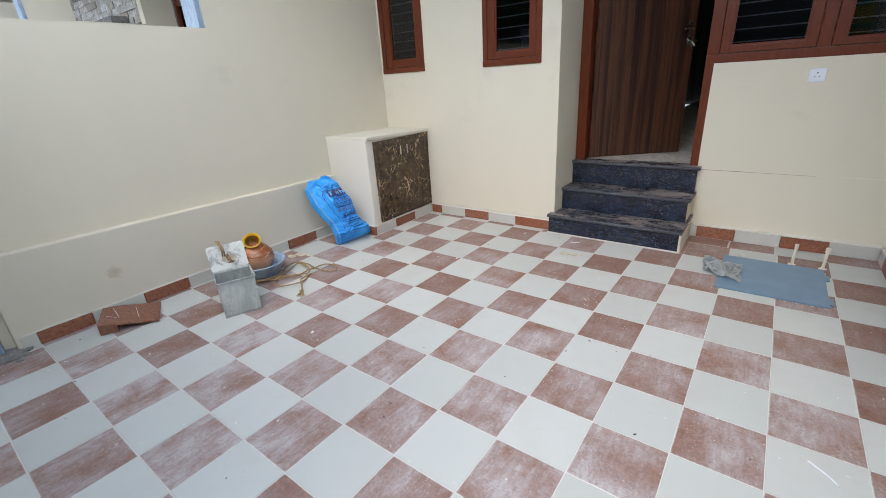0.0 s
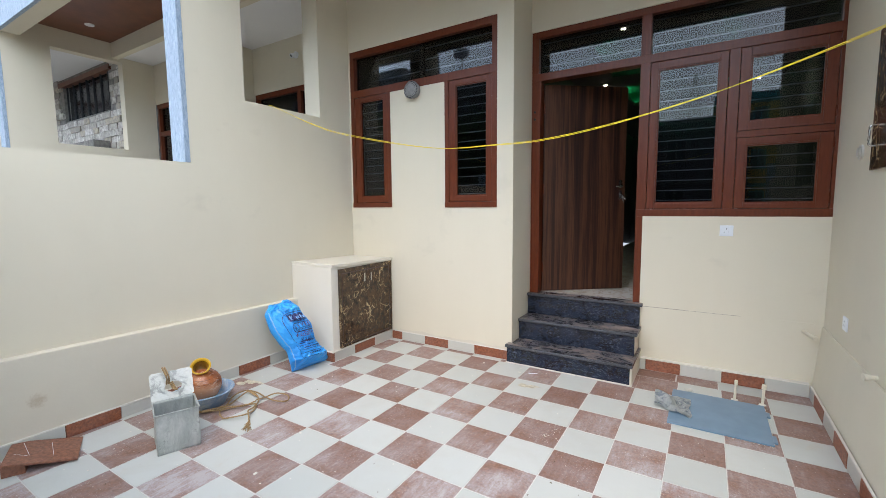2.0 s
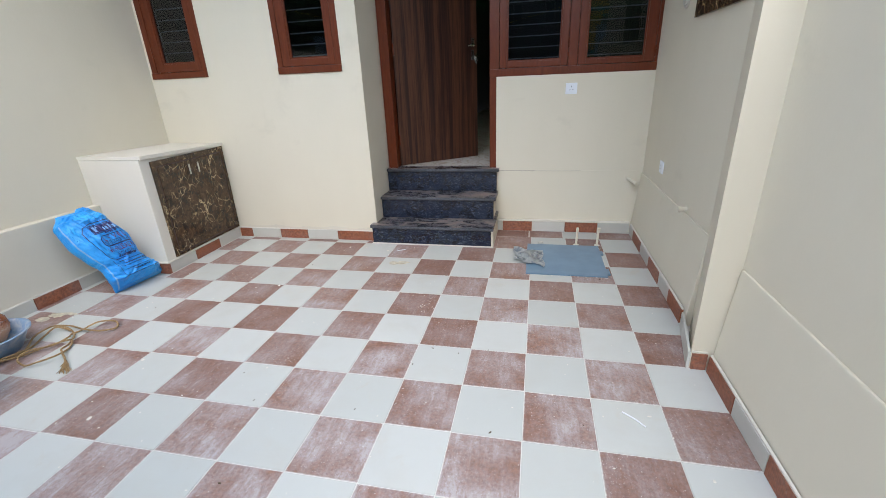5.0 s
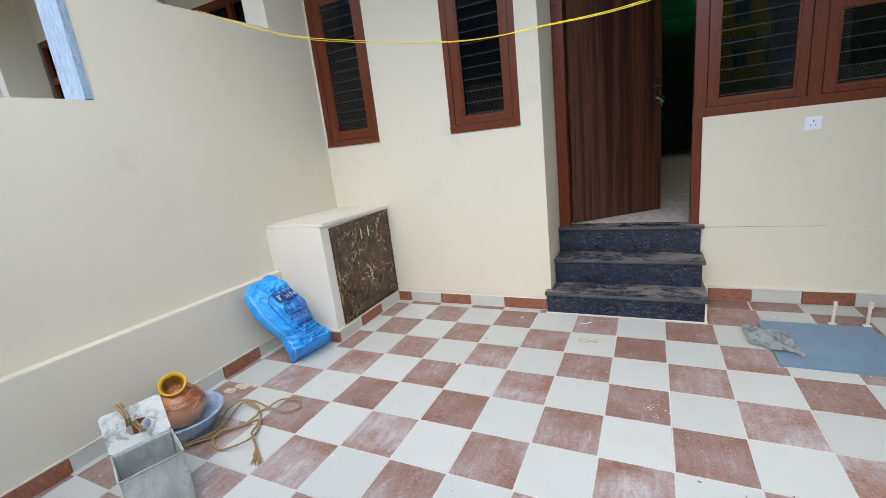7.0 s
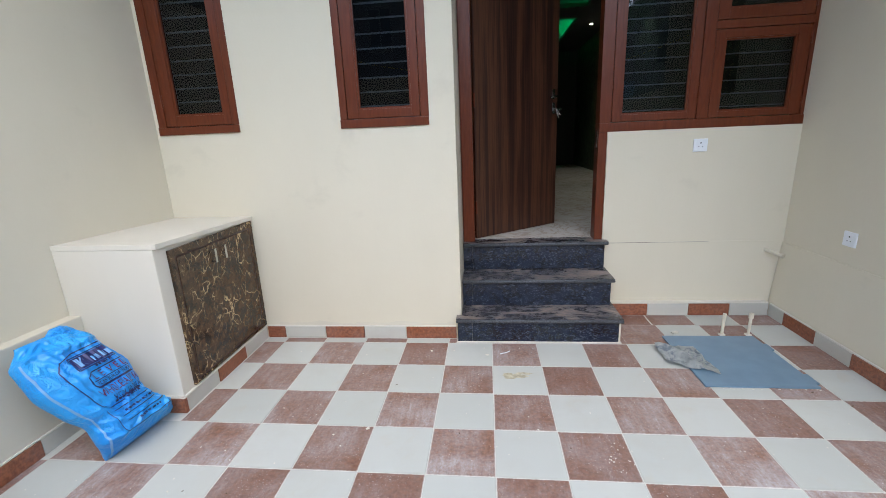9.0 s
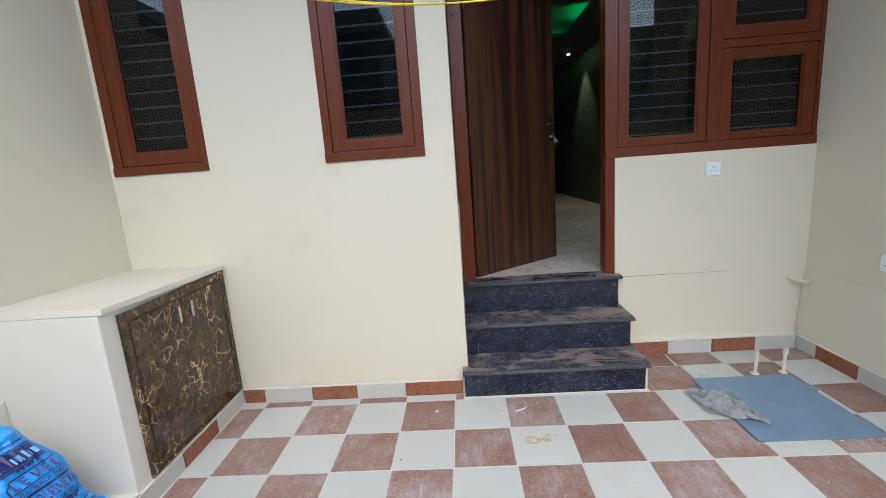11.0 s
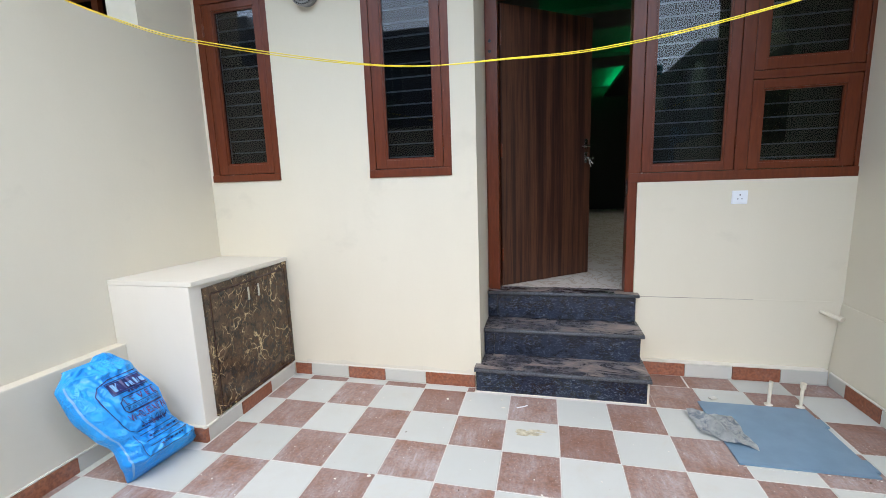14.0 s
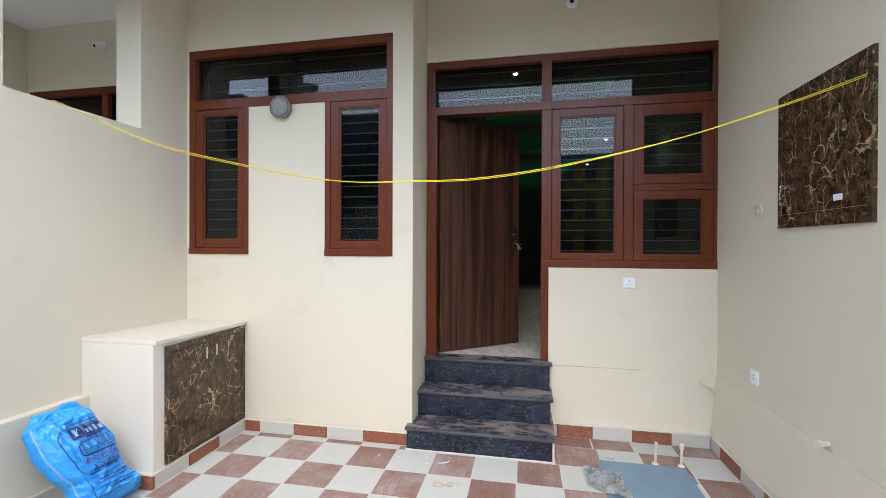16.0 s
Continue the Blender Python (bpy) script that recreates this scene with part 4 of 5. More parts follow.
for z in (17, 21, 24):
    bm = bmesh.new()
    rod(bm, (-3.4, 0, z), (3.4, 0, z), 0.08, 5)
    part("crossarm", bm, GREY_PLASTIC, pylon)

# ---- fixtures on the walls ----
vent = thing("exhaust_vent", "round grey perforated exhaust vent on the wall", "vent", (-1.315, BAY, 2.68))
bm = bmesh.new()
rod(bm, (0, 0, 0), (0, -0.055, 0), 0.078, 32)
part("collar", bm, GREY_PLASTIC, vent, smooth=False)
bm = bmesh.new()
lathe(bm, [(0.0, 0.018), (0.040, 0.016), (0.071, 0.009), (0.089, 0.0), (0.089, -0.012), (0.078, -0.014)], 36, pose(0, -0.058, 0, 90, 0, 0))
part("cover", bm, plain("light_grey_plastic", (0.28, 0.28, 0.28), 0.5), vent, smooth=True)
for ring, (rr, cnt) in enumerate(((0.020, 8), (0.039, 16), (0.059, 24), (0.077, 32))):
    bm = bmesh.new()
    for k in range(cnt):
        a = 2 * math.pi * k / cnt
        x, z = rr * math.cos(a), rr * math.sin(a)
        dy = 0.0165 - 0.010 * (rr / 0.077) ** 2
        rod(bm, (x, -0.058 - dy + 0.004, z), (x, -0.0588 - dy, z), 0.0057, 8)
    part("perforation_ring", bm, DARK_HOLE, vent, "ring of dark holes")


def socket(name, m, label):
    ob = tagged(new(name), label, "socket")
    ob.matrix_world = m @ Matrix.Scale(0.85, 4)
    box_part("plate", (-0.055, 0.055, -0.010, 0, -0.052, 0.052), SOCKET_WHITE, ob, bevel=0.004)
    box_part("insert", (-0.044, 0.044, -0.0125, -0.0101, -0.042, 0.042), SOCKET_WHITE, ob, bevel=0.001)
    for x, z, r in ((0, 0.018, 0.0055), (-0.014, -0.012, 0.004), (0.014, -0.012, 0.004)):
        bm = bmesh.new()
        rod(bm, (x, -0.0125, z), (x, -0.0132, z), r, 12)
        part("pin_hole", bm, DARK_HOLE, ob)


socket("power_socket", pose(1.472, DOORWALL, 1.262), "white square power socket beneath the window")
socket("power_socket", pose(RIGHT, 0.575, 0.706, 0, 0, 90).copy() @ pose(0, 0, 0, 0, 0, 180), "white square power socket above wall ledge")
rose = thing("ceiling_rose", "round white cable rose on side wall", "cable rose", (RIGHT, 0.545, 1.785))
for a, b, r, nm in ((0, -0.012, 0.045, "plate"), (-0.0121, -0.022, 0.028, "boss")):
    bm = bmesh.new()
    rod(bm, (a, 0, 0), (b, 0, 0), r, 24)
    part(nm, bm, plain("aged_white_plastic", (0.66, 0.62, 0.54), 0.4), rose)
for p, q, lab in (((2.0, DOORWALL, 0.497), (2.055, 1.02, 0.478), "cream plastic pipe stub out of wall corner"), ((2.095, -0.15, 0.60), (2.045, -0.16, 0.60), "capped cream plastic tap stub on side wall")):
    ob = thing("pipe_stub", lab, "pipe")
    bm = bmesh.new()
    rod(bm, p, q, 0.0125, 14)
    part("pipe", bm, CREAM_PVC, ob, smooth=False)
    v = (Vector(q) - Vector(p)).normalized()
    bm = bmesh.new()
    rod(bm, Vector(q) - v * 0.012, Vector(q) + v * 0.006, 0.018, 14)
    part("cap", bm, CREAM_PVC, ob)

# hairline shrinkage crack beside the top step
crack = structure("trim_crack", [(0.872, 1.20, DOORWALL - 0.0075, DOORWALL - 0.0061, 0.564, 0.5685), (1.20, 1.60, DOORWALL - 0.0075, DOORWALL - 0.0061, 0.5645, 0.5672)], plain("filler_line", (0.42, 0.37, 0.30), 0.9), "thin plaster joint line", "joint")

# ---- cable slung across the yard ----
cable = thing("yellow_cable", "thin yellow twin cable slung across the yard", "cable")
keys = [(-2.28, -0.345, 2.452), (-2.215, -0.36, 2.44), (-1.675, -0.36, 2.216), (-1.25, -0.36, 2.085), (-0.42, -0.36, 1.912), (0.10, -0.36, 1.888), (0.43, -0.36, 1.892), (0.84, -0.36, 1.946), (1.345, -0.36, 2.055), (1.80, -0.36, 2.195), (2.118, -0.36, 2.31)]
for off, dz in ((0.0, 0.0), (0.010, 0.009)):
    bm = bmesh.new()
    tube(bm, [p + Vector((0, off, dz * math.sin(p.x * 1.7 + 0.6))) for p in curve_points(keys, 10)], 0.0022, 6)
    part("strand", bm, YELLOW_PVC, cable, smooth=True)


# ---- the blue sack ----
def sack_plastic():
    n = Nodes("blue_woven_plastic")
    co = n.co
    g = n.noise(5, co, 3.0)
    ridge = n.math("ABSOLUTE", n.math("SUBTRACT", n.noise(13, co, 3.0, 0.5, 0.9), 0.5))
    small = n.math("ABSOLUTE", n.math("SUBTRACT", n.noise(34, co, 2.0, 0.5, 0.6), 0.5))
    f = n.math("ADD", n.mask(ridge, 0.0, 0.16), n.math("MULTIPLY", n.mask(small, 0.0, 0.14), 0.35))
    f = n.math("MULTIPLY", f, n.mask(n.noise(6, co, 2.0), 0.36, 0.62))
    col = n.mix(n.mask(g, 0.35, 0.7), (0.016, 0.26, 0.75), (0.040, 0.38, 0.85))
    col = n.mix(n.mask(n.noise(30, co, 4.0, 0.8), 0.66, 0.8), col, (0.20, 0.50, 0.86))
    return n.done(col, 0.30, 0, f, 0.55, 0.010)


SACK, NAVY, PRINT_RED = sack_plastic(), plain("navy_print", (0.012, 0.02, 0.13), 0.45), plain("red_print", (0.16, 0.02, 0.10), 0.45)
SACK_PALE = plain("pale_print", (0.24, 0.48, 0.82), 0.45)
BASE, TOP = Vector((-1.785, -0.405, 0.0)), Vector((-2.066, -0.522, 0.572))
ACROSS = Vector((0.10, 0.995, 0.0))
ALONG = TOP - BASE
OUT = ACROSS.cross(ALONG).normalized()
if OUT.x < 0:
    OUT = -OUT


def profile(v, keys):
    for (a, p), (b, q) in zip(keys, keys[1:]):
        if v <= b:
            t = (v - a) / (b - a)
            return p + (q - p) * (3 * t * t - 2 * t ** 3)
    return keys[-1][1]


crease_rng = random.Random(12)
CREASES = [(crease_rng.uniform(-0.9, 0.9), crease_rng.choice((crease_rng.uniform(0.05, 0.42), crease_rng.uniform(0.05, 0.95), crease_rng.uniform(0.84, 0.97))), crease_rng.gauss(0.15, 0.5), crease_rng.uniform(0.03, 0.10), crease_rng.uniform(0.006, 0.013), crease_rng.uniform(0.004, 0.010)) for _k in range(70)]


def sack_point(u, v, side=1.0):
    w = profile(v, [(0, 0.196), (0.10, 0.190), (0.30, 0.156), (0.45, 0.178), (0.62, 0.194), (0.86, 0.186), (1.0, 0.120)])
    th = profile(v, [(0, 0.026), (0.04, 0.078), (0.13, 0.106), (0.28, 0.090), (0.58, 0.112), (0.85, 0.082), (0.96, 0.034), (1.0, 0.008)])
    bulge = max(0.0, 1 - abs(u) ** 3.2) ** 0.5
    if u > 0:
        w *= profile(v, [(0, 1.0), (0.5, 1.0), (0.86, 0.86), (1.0, 0.95)])
    p = BASE + ACROSS * (u * w - 0.032 * math.sin(v * 3)) + ALONG * v
    wr = noise.noise(Vector((u * 2.2, v * 6.0, 1.7 * side))) * 0.016 + (0.25 - abs(noise.noise(Vector((u * 4.5 + 3, v * 9 + u * 2, side))))) * 0.020 + (0.2 - abs(noise.noise(Vector((u * 9 + v * 7, v * 19, side * 4))))) * 0.009
    wr += 0.010 * math.exp(-((v - 0.335 - 0.05 * u) / 0.03) ** 2) * -1.0
    for cu, cv, ang, ln, wd, amp in CREASES:
        du, dv = (u - cu) * 0.21, (v - cv) * 0.65
        a, b = du * math.cos(ang) + dv * math.sin(ang), dv * math.cos(ang) - du * math.sin(ang)
        wr += amp * (1.5 if v < 0.34 else 1.0 if v > 0.84 else 0.2) * math.exp(-(a / ln) ** 2) * (math.exp(-(b / wd) ** 2) - 0.6 * math.exp(-((b - 1.6 * wd) / wd) ** 2))
    wr *= min(1.0, 8 * v, 12 * (1 - v) + 0.3)
    lift = th * bulge + wr * (0.35 + 0.65 * bulge)
    back = 0.55 if side < 0 else 1.0
    p = p + OUT * (0.060 * min(1.0, v * 8) + side * lift * back)
    p.z = max(p.z, 0.004 + 0.012 * v)
    return p


sack = thing("cement_sack", "crumpled bright blue plastic sack leaning on wall plinth", "sack")
bm = bmesh.new()
NU, NV = 72, 110
grid = {}
for s in (1.0, -1.0):
    for a in range(NU + 1):
        for b in range(NV + 1):
            u, v = -1 + 2 * a / NU, b / NV
            if s < 0 and (a in (0, NU) or b in (0, NV)):
                grid[s, a, b] = grid[1.0, a, b]
            else:
                grid[s, a, b] = bm.verts.new(sack_point(u, v, s))
    for a in range(NU):
        for b in range(NV):
            bm.faces.new((grid[s, a, b], grid[s, a + 1, b], grid[s, a + 1, b + 1], grid[s, a, b + 1]))
part("bag", bm, SACK, sack, smooth=True)


def on_sack(name, bm, mat, label, lift=0.008):
    for vert in bm.verts:
        u, v = vert.co.x, vert.co.y - (0.05 if vert.co.y > 0.38 else 0.0)
        vert.co = sack_point(u, v) + OUT * lift
    return part(name, bm, mat, sack, label)


def bar_uv(bm, u0, u1, v0, v1, n=14):
    lo = [bm.verts.new((u0 + (u1 - u0) * k / n, v0, 0)) for k in range(n + 1)]
    hi = [bm.verts.new((u0 + (u1 - u0) * k / n, v1, 0)) for k in range(n + 1)]
    for k in range(n):
        bm.faces.new((lo[k], lo[k + 1], hi[k + 1], hi[k]))


def line_uv(bm, pts, w=0.008):
    for (u0, v0), (u1, v1) in zip(pts, pts[1:]):
        n = 10
        d = Vector((u1 - u0, v1 - v0)).normalized()
        sx, sy = -d.y * w * 2.6, d.x * w
        lo = [bm.verts.new((u0 + (u1 - u0) * k / n - sx / 2, v0 + (v1 - v0) * k / n - sy / 2, 0)) for k in range(n + 1)]
        hi = [bm.verts.new((u0 + (u1 - u0) * k / n + sx / 2, v0 + (v1 - v0) * k / n + sy / 2, 0)) for k in range(n + 1)]
        for k in range(n):
            bm.faces.new((lo[k], lo[k + 1], hi[k + 1], hi[k]))


def words(text, u0, u1, v0, v1):
    """Built-in font letters, filled, spread over a patch of the sack."""
    cu = bpy.data.curves.new("letters", "FONT")
    cu.body, cu.resolution_u = text, 3
    tmp = bpy.data.objects.new("letters", cu)
    scene.collection.objects.link(tmp)
    me = tmp.to_mesh()
    bm = bmesh.new()
    bm.from_mesh(me)
    tmp.to_mesh_clear()
    bpy.data.objects.remove(tmp)
    bpy.data.curves.remove(cu)
    xs, ys = [q.co.x for q in bm.verts], [q.co.y for q in bm.verts]
    for q in bm.verts:
        q.co = Vector((u0 + (u1 - u0) * (q.co.x - min(xs)) / (max(xs) - min(xs)), v0 + (v1 - v0) * (q.co.y - min(ys)) / (max(ys) - min(ys)), 0))
    return bm


bm = bmesh.new()
bar_uv(bm, -0.25, 0.72, 0.728, 0.822)
on_sack("badge", bm, NAVY, "dark blue badge shape")
bm = bmesh.new()
for u0, u1, v1 in ((-0.19, -0.10, 0.812), (0.0, 0.055, 0.798), (0.10, 0.20, 0.785), (0.25, 0.35, 0.785), (0.40, 0.45, 0.798), (0.50, 0.54, 0.785), (0.58, 0.66, 0.785)):
    bar_uv(bm, u0, u1, 0.742, v1, 3)
line_uv(bm, [(-0.10, 0.775), (-0.02, 0.812)], 0.014)
line_uv(bm, [(-0.10, 0.775), (-0.02, 0.742)], 0.014)
on_sack("badge_mark", bm, SACK_PALE, "pale strokes in badge", 0.0105)
for pts, w in (([(-0.27, 0.72), (0.74, 0.72), (0.74, 0.83), (-0.27, 0.83), (-0.27, 0.72)], 0.008), ([(-0.25, 0.555), (0.75, 0.555)], 0.008), ([(-0.25, 0.605), (0.75, 0.605)], 0.006),
               ([(0.75, 0.68), (-0.15, 0.68), (-0.27, 0.65), (-0.27, 0.575), (-0.22, 0.548), (0.75, 0.548)], 0.008),
               ([(0.72, 0.86), (-0.1, 0.86), (-0.42, 0.83), (-0.55, 0.77), (-0.55, 0.42), (-0.4, 0.385), (0.0, 0.385)], 0.008),
               ([(-0.45, 0.30), (0.8, 0.30)], 0.006), ([(-0.45, 0.235), (0.8, 0.235)], 0.006), ([(-0.45, 0.19), (0.75, 0.19)], 0.006), ([(-0.6, 0.33), (-0.6, 0.12), (0.75, 0.12)], 0.006)):
    bm = bmesh.new()
    line_uv(bm, pts, w)
    on_sack("printed_rule", bm, NAVY, "dark blue printed rule")
on_sack("lettering", words("L E V E L", -0.18, 0.70, 0.615, 0.668), PRINT_RED, "red printed word")
on_sack("lettering", words("PLASTER OF PARIS", -0.20, 0.72, 0.567, 0.595), NAVY, "dark blue printed words")
on_sack("lettering", words("WHOLESALE PA", -0.30, 0.78, 0.472, 0.534), PRINT_RED, "red printed word")
on_sack("lettering", words("KG X 10 POUC", -0.12, 0.76, 0.402, 0.455), NAVY, "dark blue printed words")
prng = random.Random(3)
for v, u0, u1 in ((0.255, -0.25, 0.7), (0.35, -0.2, 0.6), (0.372, 0.05, 0.5), (0.155, -0.2, 0.5), (0.70, 0.05, 0.5)):
    u, bm = u0, bmesh.new()
    while u < u1:
        ln = prng.uniform(0.03, 0.09)
        bar_uv(bm, u, u + ln, v, v + 0.016, 2)
        u += ln + 0.03
    on_sack("small_print", bm, NAVY, "row of unreadable small print")
bm = bmesh.new()
line_uv(bm, [(-0.93, 0.02), (-0.9, 0.33), (-0.91, 0.6), (-0.92, 0.93)], 0.012)
on_sack("seam", bm, SACK_PALE, "pale side seam")


bm = bmesh.new()
_gu, _gv = 26, 22
_rings = []
for a in range(_gv + 1):
    t = a / _gv
    c = sack_point(0.10 + 0.75 * t, 0.975 - 0.03 * t) + Vector((-0.01, 0.02 * t, 0.020 * math.sin(t * 3.0) + 0.004)) - OUT * 0.022
    ring = []
    for q in range(_gu):
        ang = 2 * math.pi * q / _gu
        r = (0.030 - 0.008 * t) * (0.75 + 0.35 * noise.noise(Vector((math.cos(ang) * 1.7, math.sin(ang) * 1.7, t * 3.4))) + 0.14 * math.sin(ang * 5 + t * 4))
        r *= math.sqrt(max(0.02, 1 - (2 * t - 1) ** 4))
        ring.append(bm.verts.new(c + ALONG.normalized() * (r * math.cos(ang)) + OUT * (0.75 * r * math.sin(ang))))
    _rings.append(ring)
for r0, r1 in zip(_rings, _rings[1:]):
    for q in range(_gu):
        bm.faces.new((r0[q], r0[(q + 1) % _gu], r1[(q + 1) % _gu], r1[q]))
bm.faces.new(_rings[0]), bm.faces.new(_rings[-1])
part("gathered_mouth", bm, SACK, sack, "folded gathered corner of sack mouth", smooth=True)


# ---- tin, pot, basin and rope by the wall ----
def galvanised():
    n = Nodes("galvanised_cement_stained_tin")
    co = n.co
    a = n.noise(9, n.mapping(co, (1, 1, 0.35)), 6.0, 0.7, 0.4)
    col = n.ramp(a, [(0.3, (0.25, 0.27, 0.25)), (0.5, (0.40, 0.42, 0.39)), (0.7, (0.58, 0.59, 0.55))])
    col = n.mix(n.mask(n.noise(24, n.mapping(co, (1, 1, 0.25)), 4.0, 0.7), 0.62, 0.75), col, (0.64, 0.64, 0.61))
    grime = n.mask(n.noise(7, co, 6.0, 0.75, 0.9), 0.58, 0.70)
    col = n.mix(n.math("MULTIPLY", grime, 0.65), col, (0.11, 0.12, 0.11))
    return n.done(col, 0.5, 0.1, n.noise(30, co, 6.0, 0.7), 0.6, 0.006)


TIN = galvanised()


def splashed():
    n = Nodes("white_splashed_tin")
    co = n.co
    a = n.noise(14, co, 6.0, 0.7, 0.6)
    col = n.mix(n.mask(a, 0.50, 0.40), (0.66, 0.67, 0.62), (0.36, 0.37, 0.34))
    rust = n.mask(n.noise(22, co, 5.0, 0.75, 0.3), 0.66, 0.74)
    col = n.mix(n.math("MULTIPLY", rust, 0.6), col, (0.38, 0.27, 0.17))
    return n.done(col, 0.45, 0.0, n.noise(45, co, 5.0, 0.7), 0.6, 0.006)


TIN_WHITE = splashed()


def rope_mat():
    n = Nodes("coir_rope")
    w = n.noise(160, n.mapping(n.world_co(), (1, 1, 1), (0.6, 0.3, 0.9)), 3.0, 0.6)
    return n.done(n.mix(n.mask(w, 0.3, 0.7), (0.20, 0.12, 0.05), (0.46, 0.31, 0.15)), 0.95, 0, w, 1.0, 0.004)


ROPE = rope_mat()
tin = tagged(new("tin_can"), "cut-open grey square tin with raised white lid", "tin")
tin.matrix_world = pose(-1.468, -1.748, 0.0, 0, 0, -20.9)
W, H, T = 0.115, 0.250, 0.003


def crumple(bm, amount=0.006, scale=9.0):
    for v in bm.verts:
        n = noise.noise_vector(v.co * scale)
        v.co.x += n.x * amount
        v.co.y += n.y * amount


def panel(rows, nu=8, nv=10):
    """A sheet from its corner, two edge vectors and a thickness vector, cut fine enough to dent."""
    bm = bmesh.new()
    for o, e, f, t in rows:
        o, e, f, t = (Vector(q) for q in (o, e, f, t))
        layer = [[[bm.verts.new(o + e * (a / nu) + f * (b / nv) + t * k) for b in range(nv + 1)] for a in range(nu + 1)] for k in (0, 1)]
        for a in range(nu):
            for b in range(nv):
                for g in layer:
                    bm.faces.new((g[a][b], g[a + 1][b], g[a + 1][b + 1], g[a][b + 1]))
        for a in range(nu):
            for b in (0, nv):
                bm.faces.new((layer[0][a][b], layer[0][a + 1][b], layer[1][a + 1][b], layer[1][a][b]))
        for b in range(nv):
            for a in (0, nu):
                bm.faces.new((layer[0][a][b], layer[0][a][b + 1], layer[1][a][b + 1], layer[1][a][b]))
    crumple(bm)
    return bm


for o, e, f, t in (((W, -W, 0), (0, 2 * W, 0), (0, 0, H), (-T, 0, 0)), ((-W, -W, 0), (0, 2 * W, 0), (0, 0, H), (T, 0, 0)), ((-W, -W, 0), (2 * W, 0, 0), (0, 0, H), (0, T, 0)), ((-W, W, 0), (2 * W, 0, 0), (0, 0, H), (0, -T, 0))):
    part("side", panel([(o, e, f, t)], 14, 16), TIN, tin, smooth=True)
box_part("bottom", (-W, W, -W, W, 0.0, 0.004), TIN, tin)
bm = bmesh.new()
tube(bm, [(W + 0.002, -W - 0.002, H), (W + 0.002, W + 0.002, H), (-W, W + 0.002, H), (-W, -W - 0.002, H), (W + 0.002, -W - 0.002, H)], 0.004, 6)
crumple(bm)
part("rolled_rim", bm, TIN, tin, smooth=True)
bm = bmesh.new()
LH, LEAN_BACK = 0.165, -0.06
SEG, RINGS = 48, 7
sheets = []
for k in range(2):
    sheet = []
    for r in range(RINGS):
        ring, f = [], r / (RINGS - 1)
        for s in range(SEG):
            a = 2 * math.pi * (s + 0.5) / SEG
            c, d = math.cos(a), math.sin(a)
            q = 1.0 / max(abs(c), abs(d))
            yy = (c * q * (W + 0.004)) * (1 - f) + (c * 0.048 + 0.008) * f
            zz = (0.5 + d * q * 0.5) * (1 - f) + (0.42 + d * 0.19) * f
            ragged = 0.003 * noise.noise(Vector((a * 4, 3.0, f))) * (1 - f)
            dent = 0.006 * noise.noise(Vector((yy * 17, zz * 3.2, 4.0))) + 0.004 * noise.noise(Vector((yy * 60, zz * 9, 1.0)))
            ring.append(bm.verts.new((-W - 0.002 + LEAN_BACK * zz - 0.003 * k + dent * min(1.0, zz * 4), yy + ragged, H + LH * zz + ragged * min(1.0, zz * 4))))
        sheet.append(ring)
    sheets.append(sheet)
for s in range(SEG):
    n2 = (s + 1) % SEG
    for sheet in sheets:
        for o, i in zip(sheet, sheet[1:]):
            bm.faces.new((o[s], o[n2], i[n2], i[s]))
    for r in (0, RINGS - 1):
        bm.faces.new((sheets[0][r][s], sheets[0][r][n2], sheets[1][r][n2], sheets[1][r][s]))
part("lid", bm, TIN_WHITE, tin, "white-splashed lid with oval hand hole")
for off in (0.0, 0.012):
    bm = bmesh.new()
    tube(bm, curve_points([(-W - 0.01, -0.03 + off, H + 0.10), (-W + 0.012, -0.028 + off, H + 0.15), (-W - 0.045, -0.045 + off, H + 0.20), (-W - 0.075, -0.03 + off, H + 0.15), (-W - 0.03, 0.0 + off, H + 0.07), (-W + 0.005, 0.012 + off, H + 0.055)], 6), 0.0055)
    part("rope_tie", bm, ROPE, tin, "twisted coir rope through lid hole", smooth=True)

def basin_mat():
    n = Nodes("blue_grey_plastic_cement_stained")
    f = n.noise(11, n.world_co(), 6.0, 0.7, 0.4)
    col = n.mix(n.mask(f, 0.46, 0.64), (0.22, 0.33, 0.48), (0.46, 0.49, 0.51))
    return n.done(col, 0.6, 0, f, 0.4, 0.004)


BASIN = basin_mat()
bm = bmesh.new()
lathe(bm, [(0.0, 0.0), (0.125, 0.0), (0.14, 0.012), (0.195, 0.115), (0.208, 0.120), (0.209, 0.126), (0.197, 0.127), (0.186, 0.118), (0.134, 0.018), (0.0, 0.012)], 48, pose(-1.835, -1.372, 0.001))
crumple(bm, 0.006, 4.0)
basin = tagged(finish("basin", bm, BASIN, 0, True), "blue-grey cement-stained plastic basin on floor", "basin")


